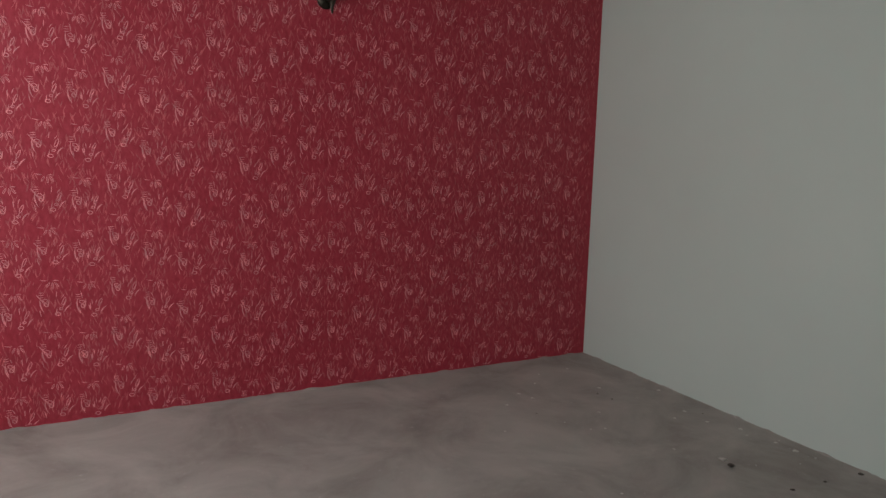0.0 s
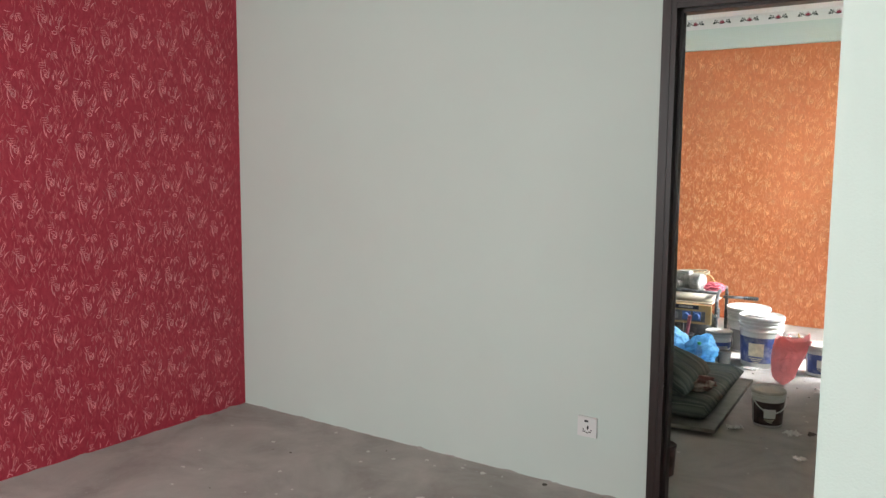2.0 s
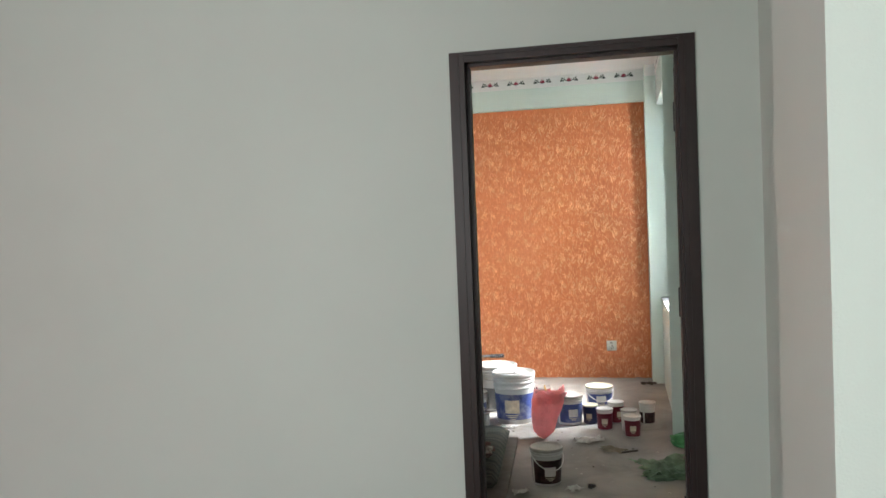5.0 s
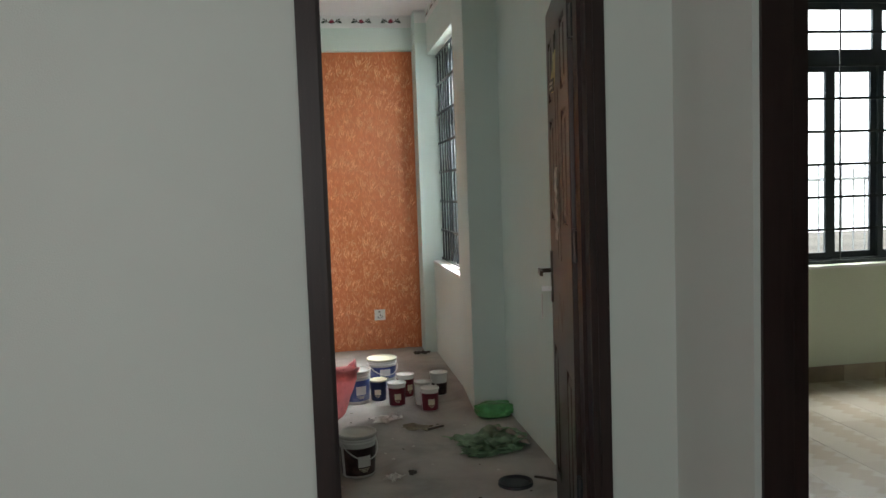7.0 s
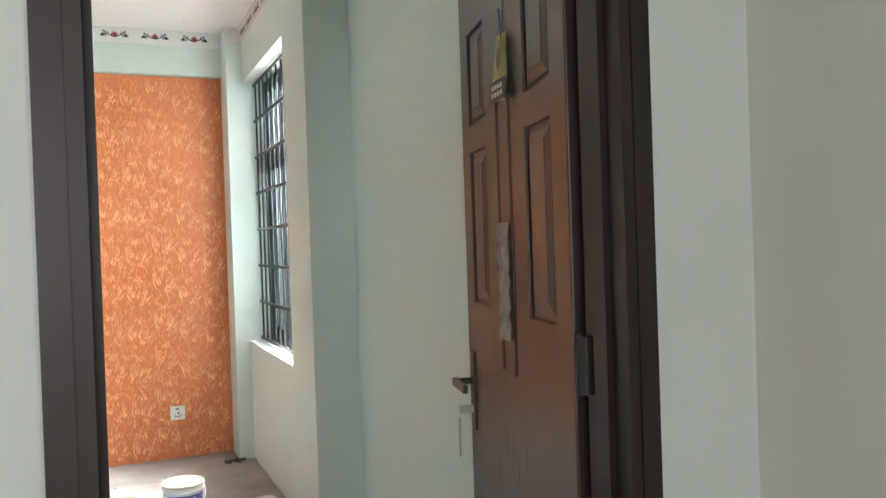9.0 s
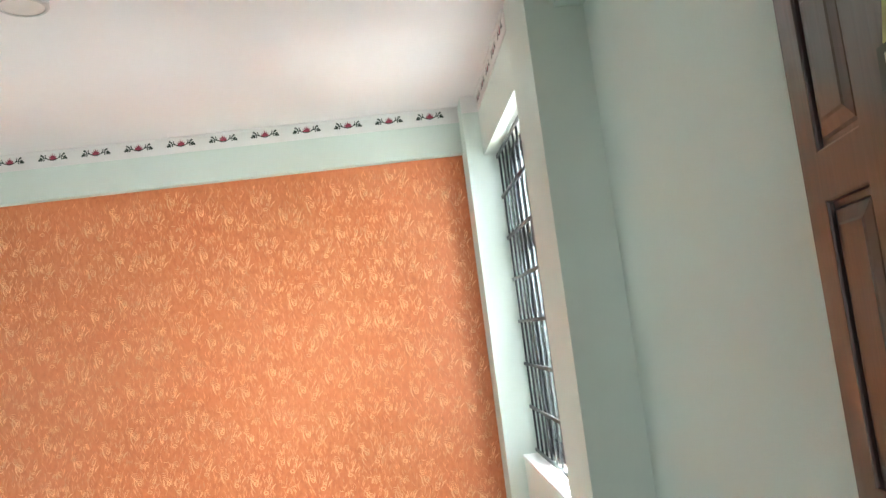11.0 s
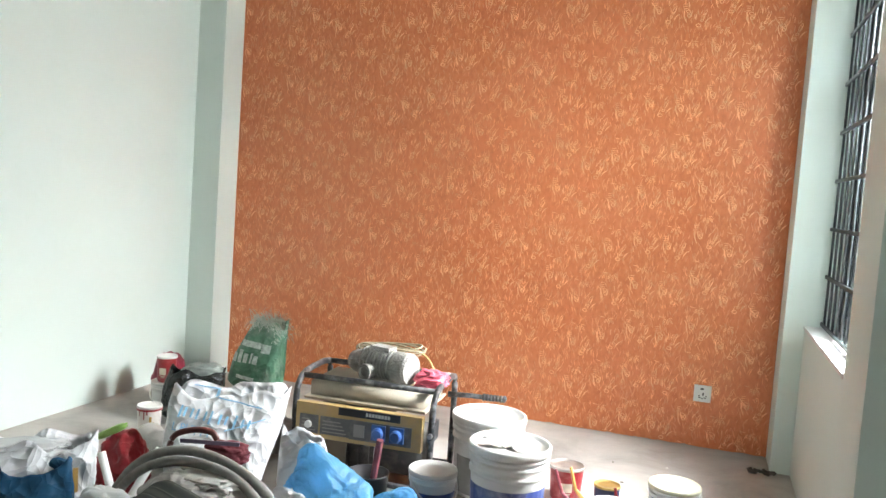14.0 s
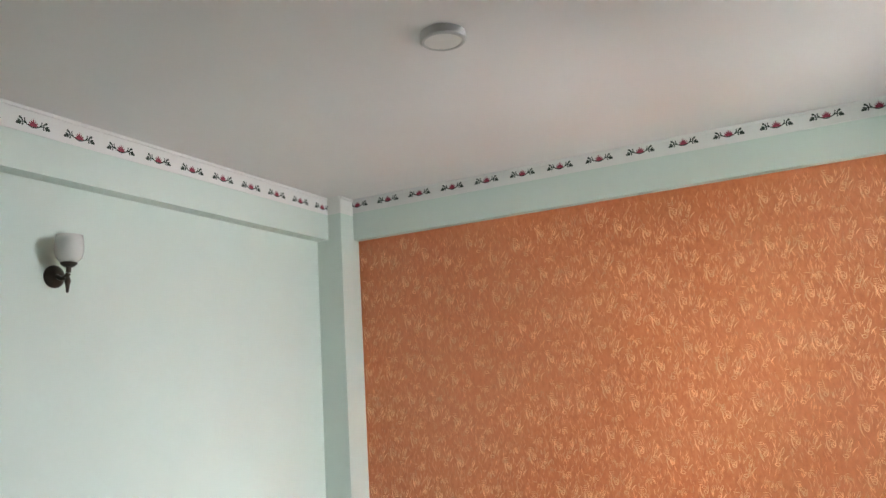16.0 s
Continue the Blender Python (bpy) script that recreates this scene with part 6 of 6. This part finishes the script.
tagged(part("cardboard_piece", slab(-0.13, 0.13, -0.006, 0.006, 0, 0.24, 0.002), mat("brown_cardboard", (0.16, 0.125, 0.09), rough=0.85, vary=0.15), m=pose(-1.049, 2.849, 0.0, -14, 0, 20)), label="brown cardboard leaning behind the sack", category="cardboard")
tagged(part("coiled_cable", crumple(0.11, 0.10, 0.16, 99, 0.3, 3.5, n=36, m=18), GREY_PLASTIC, m=pose(-1.484, 3.236, 0), smooth=True), label="heap of dark grey cable beside the generator", category="cable")

# ---- mattress by the doorway ----
mat_thing = thing("mattress", "thin striped mattress folded double on a board", "mattress", (-0.50, 1.55, 0.0), 4)
bm = bmesh.new()
box(bm, -0.42, 0.42, -0.55, 0.62, 0.03, 0.05)
tagged(part("board", bevelled(bm, 0.003, 1), WOOD_RAW, m=mat_thing.matrix_basis.copy() @ pose(0.02, 0, -0.012, 0, -1.5, 0)), label="thin raw board under the mattress", category="board")


def quilt(x0, x1, y0, y1, top, thick, seed):
    """A soft slab that follows top(x, y), with rounded edges and tufted waves."""
    bm = bmesh.new()
    nx, ny = 30, 34
    up, dn = [], []
    for j in range(ny + 1):
        ru, rd = [], []
        for i in range(nx + 1):
            u, v = i / nx, j / ny
            x, y = x0 + (x1 - x0) * u, y0 + (y1 - y0) * v
            e = min(1.0, min(u, 1 - u) * 9, min(v, 1 - v) * 9)
            e = math.sqrt(max(0.0, 1 - (1 - e) ** 2))
            wob = 0.012 * noise.noise(Vector((x * 7, y * 7, seed))) + 0.008 * math.sin(y * 40 + 2 * math.sin(x * 6))
            z = top(x, y)
            ru.append(bm.verts.new((x, y, z + thick * 0.5 * e + wob * e)))
            rd.append(bm.verts.new((x, y, z - thick * 0.5 * e)))
        up.append(ru)
        dn.append(rd)
    for g in (up, dn):
        for j in range(ny):
            for i in range(nx):
                bm.faces.new((g[j][i], g[j][i + 1], g[j + 1][i + 1], g[j + 1][i]))
    bmesh.ops.remove_doubles(bm, verts=bm.verts[:], dist=0.0004)
    return bm


part("lower_layer", quilt(-0.46, 0.39, -0.50, 0.57, lambda x, y: 0.105, 0.10, 1.0), TICKING, mat_thing, smooth=True)
part("upper_fold", quilt(-0.40, 0.26, -0.44, 0.16, lambda x, y: 0.185 + 0.40 * max(0.0, (0.25 - x)) ** 0.85 * (1 - 0.15 * y), 0.10, 2.0), TICKING, mat_thing, smooth=True)
tagged(part("patterned_cloth", crumple(0.15, 0.12, 0.065, 101, 0.25, 3.0, n=44, m=16), mat("maroon_cream_cloth", (0.11, 0.035, 0.03), rough=0.9, vary=0.3, scale=20, dirt=(0.55, 0.5, 0.42), dirt_amount=0.9, dirt_scale=11), m=pose(-0.32, 1.43, 0.145), smooth=True), label="maroon and cream cloth tucked in the mattress fold", category="cloth")

# ---- loose scraps on the floors ----
lid = thing("bucket_lid", "black round bucket lid lying upside down", "lid", (0.845, 1.14, 0))
part("disc", lathe([(0, 0.003), (0.070, 0.003), (0.072, 0.014), (0.078, 0.016), (0.08, 0.0)], 32), BLACK, lid, smooth=True)
part("paint_film", lathe([(0, 0.0045), (0.04, 0.0045), (0.066, 0.004)], 24), BLACK, lid, "dried black paint film")
green = thing("plastic_wrap", "green translucent plastic wrapping on the floor", "plastic wrap", (0.84, 1.62, 0), 20)
part("film", crumple(0.13, 0.08, 0.03, 111, 0.35, 3.0, n=60, m=20), GREEN_FILM, green, smooth=True)
part("film", sheet(0.36, 0.26, 7, 0.022, 5, 34, 26, ragged=0.5), GREEN_FILM, green, smooth=True, m=pose(0.02, 0.05, 0.02))
tagged(part("plastic_wrap", crumple(0.10, 0.06, 0.085, 113, 0.22, 2.6, n=50, m=26), GREEN_BAG, m=pose(0.985, 2.22, 0), smooth=True), label="green plastic bag crushed in the corner", category="plastic wrap")
tagged(part("torn_strip", tube(smooth_line([(0.90, 1.98, 0.01), (0.93, 1.86, 0.03), (0.98, 1.72, 0.05), (1.03, 1.6, 0.03)]), [0.012 + 0.006 * math.sin(i) for i in range(25)], 8), mat("dull_brown_wrapping", (0.30, 0.27, 0.22), rough=0.8, vary=0.3, scale=30), smooth=True), label="torn brown wrapping strip by the wall", category="paper scrap")
for i, (x, y, w, d, a) in enumerate(((0.35, 2.30, 0.19, 0.13, 20), (0.31, 1.33, 0.075, 0.06, 40), (0.40, 1.37, 0.05, 0.035, 80), (0.42, 0.95, 0.06, 0.05, 10), (-0.22, 2.62, 0.12, 0.05, 0), (0.03, 1.25, 0.09, 0.05, 30))):
    tagged(part("paper_scrap", sheet(w, d, 20 + i, 0.012, 4, 10, 8, 0.5), PAPER if i != 2 else DEBRIS, m=pose(x, y, 0.001, 0, 0, a)), label="torn scrap of pale paper on the floor" if i != 2 else "dark scrap of rubbish on the floor", category="paper scrap", group="scraps on the floor")
tagged(part("sanding_pad", sheet(0.15, 0.10, 31, 0.01, 3, 10, 8, 0.3), mat("brown_card", (0.25, 0.21, 0.15), rough=0.9, vary=0.2), m=pose(0.51, 2.1, 0.001, 0, 0, -30)), label="brown sanding card on the floor", category="paper scrap")
tagged(part("twig", tube([(0.55, 2.04, 0.006), (0.62, 2.06, 0.012), (0.66, 2.1, 0.006)], 0.006, 6), DEBRIS), label="short dark stick on the floor", category="stick")
tagged(part("rag_scrap", sheet(0.12, 0.05, 33, 0.02, 4, 10, 8, 0.5), DEBRIS, m=pose(0.80, 4.12, 0.001, 0, 0, 10)), label="dark rag scrap by the wall", category="scrap")
tagged(part("wire_scrap", tube(smooth_line([(0.95, 1.20, 0.004), (1.0, 1.16, 0.005), (1.06, 1.1, 0.004)]), 0.006, 6), DEBRIS), label="short dark wire on the floor", category="wire")
rnd = random.Random(5)
chip_bm = bmesh.new()
bmesh.ops.create_icosphere(chip_bm, subdivisions=1, radius=0.012)
for v in chip_bm.verts:
    v.co = Vector((v.co.x * rnd.uniform(0.6, 1.5), v.co.y * rnd.uniform(0.5, 1.2), v.co.z * 0.25 + 0.0025))
chip_mesh = mesh_of("plaster_chip", chip_bm)
chip_mesh.materials.append(PAPER)
dark_chip = chip_mesh.copy()
dark_chip.materials.clear()
dark_chip.materials.append(DEBRIS)
spots = [(-0.802, -0.514, 1, 1.5), (-0.488, -0.05, 1, 1.2), (-0.786, -0.10, 0, 1.3), (-2.013, -0.876, 0, 1.0), (-0.86, -0.50, 0, 1.7), (-0.9, -0.1, 0, 0.9), (-1.25, -0.2, 0, 0.9), (-1.1, -0.12, 0, 1.0)]
spots += [(rnd.uniform(-2.3, 0.3), -abs(rnd.gauss(0, 0.7)) - 0.05, int(rnd.random() < 0.25), rnd.uniform(0.3, 1.0)) for _ in range(46)]
spots += [(rnd.uniform(-0.2, 1.0), rnd.uniform(0.5, 4.3), int(rnd.random() < 0.5), rnd.uniform(0.3, 0.9)) for _ in range(40)]
for x, y, k, s in spots:
    c = tagged(new("plaster_chip", dark_chip if k else chip_mesh), label="dark crumb of debris on the concrete" if k else "pale plaster chip on the concrete", category="debris", group="chips on the floor")
    c.matrix_basis = Matrix.Translation((x, y, 0.0)) @ Matrix.Rotation(rnd.uniform(0, 6), 4, "Z") @ Matrix.Diagonal((s, s, s, 1))

# ---- fixtures ----


def wall_socket(name, m):
    """Local: the plate's back at y = 0, facing -y."""
    t = tagged(new(name), label="white square wall socket with a small switch", category="socket", group="wall sockets")
    t.matrix_basis = m
    bm = bmesh.new()
    box(bm, -0.0455, 0.0455, -0.011, 0.0, -0.0455, 0.0455)
    part("plate", bevelled(bm, 0.004, 2), PLASTIC_WHITE, t)
    bm = bmesh.new()
    box(bm, -0.012, 0.006, -0.0125, -0.011, 0.022, 0.031)
    part("indicator", bm, BLACK, t, "small dark indicator")
    bm = bmesh.new()
    for x, z, w, h in ((0.004, 0.0, 0.004, 0.012), (0.004, -0.006, 0.003, 0.010), (-0.014, -0.022, 0.006, 0.005), (0.014, -0.022, 0.006, 0.005), (0.0, -0.026, 0.005, 0.005), (-0.017, -0.012, 0.003, 0.006), (0.02, -0.012, 0.003, 0.006)):
        box(bm, x - w, x + w, -0.0118, -0.011, z - h / 2, z + h / 2)
    part("slots", bm, BLACK, t, "dark contact slots")
    return t


wall_socket("wall_socket", pose(-0.30, 0, 0.303))
wall_socket("wall_socket", pose(0.485, O, 0.30))


def sconce(m):
    """Local: the wall at x = 0, the lamp sticking out to +x."""
    t = tagged(new("wall_lamp"), label="bronze wall lamp with a white opal glass shade", category="wall lamp", group="wall lamps")
    t.matrix_basis = m
    part("back_plate", lathe([(0, 0), (0.052, 0), (0.052, 0.008), (0.042, 0.018), (0.02, 0.024), (0, 0.024)], 28), BRONZE, t, m=pose(0, 0, 0, 0, 90, 0), smooth=True)
    part("arm", tube(smooth_line([(0.02, 0, 0), (0.06, 0, -0.015), (0.095, 0, 0.0), (0.10, 0, 0.035)]), 0.011, 10), BRONZE, t, smooth=True)
    part("cup", lathe([(0, 0.03), (0.02, 0.032), (0.036, 0.045), (0.036, 0.052), (0, 0.052)], 24), BRONZE, t, m=pose(0.10, 0, 0), smooth=True)
    part("finial", lathe([(0, -0.085), (0.006, -0.08), (0.009, -0.05), (0.014, -0.03), (0.009, -0.012), (0, -0.01)], 14), BRONZE, t, m=pose(0.095, 0, 0.0), smooth=True)
    part("shade", lathe([(0.034, 0.052), (0.055, 0.075), (0.062, 0.11), (0.06, 0.15), (0.056, 0.175), (0.053, 0.175), (0.056, 0.14), (0.055, 0.10), (0.03, 0.056)], 28), SHADE, t, "white opal glass shade", smooth=True)
    t.children[-1].location = (0.10, 0, 0)
    return t


sconce(pose(SIDE, 2.265, 2.075))
sconce(pose(-2.553, -1.84, 2.135))
clamp = thing("ceiling_light", "round white surface-mounted ceiling light", "ceiling light", (-0.80, 2.46, CEIL - 0.036))
# the white rim's shade is put into its colour as grey
part("housing", lathe([(0.078, 0.036), (0.086, 0.036), (0.086, 0.006), (0.080, 0.0), (0.072, 0.0), (0.070, 0.004)], 40), mat("shaded_white_lamp_rim", (0.52, 0.52, 0.51), rough=0.4), clamp, smooth=False)
part("diffuser", lathe([(0.071, 0.003), (0.04, 0.002), (0, 0.002)], 36), mat("milky_diffuser", (0.74, 0.73, 0.70), rough=0.3), clamp, "milky diffuser")
tl = thing("tube_light", "clear unlit tube light with a blue end cap", "tube light", (-1.40, -0.036, 2.635))
part("tube", tube([(0.02, 0, 0.0), (1.24, 0, 0.0)], 0.0145, 16), mat("milky_tube_glass", (0.72, 0.74, 0.74), rough=0.15, transmission=0.35), tl, smooth=True)
part("end_cap", tube([(1.235, 0, 0), (1.268, 0, 0)], 0.019, 16), mat("blue_cap_plastic", (0.03, 0.13, 0.42), rough=0.35), tl, "blue plastic end cap")
part("end_cap", tube([(-0.008, 0, 0), (0.03, 0, 0)], 0.017, 16), PLASTIC_WHITE, tl, "white end cap")
part("lead_wire", tube(smooth_line([(-0.008, 0, 0), (-0.02, 0, -0.008), (-0.015, 0.005, -0.025), (0.0, 0.012, -0.03)]), 0.0035, 6), BLACK, tl, "short black lead wire")
for x in (0.2, 1.05):
    bm = bmesh.new()
    box(bm, x - 0.008, x + 0.008, -0.016, 0.036, -0.004, 0.004)
    part("clip", bm, PLASTIC_WHITE, tl, "plastic mounting clip")
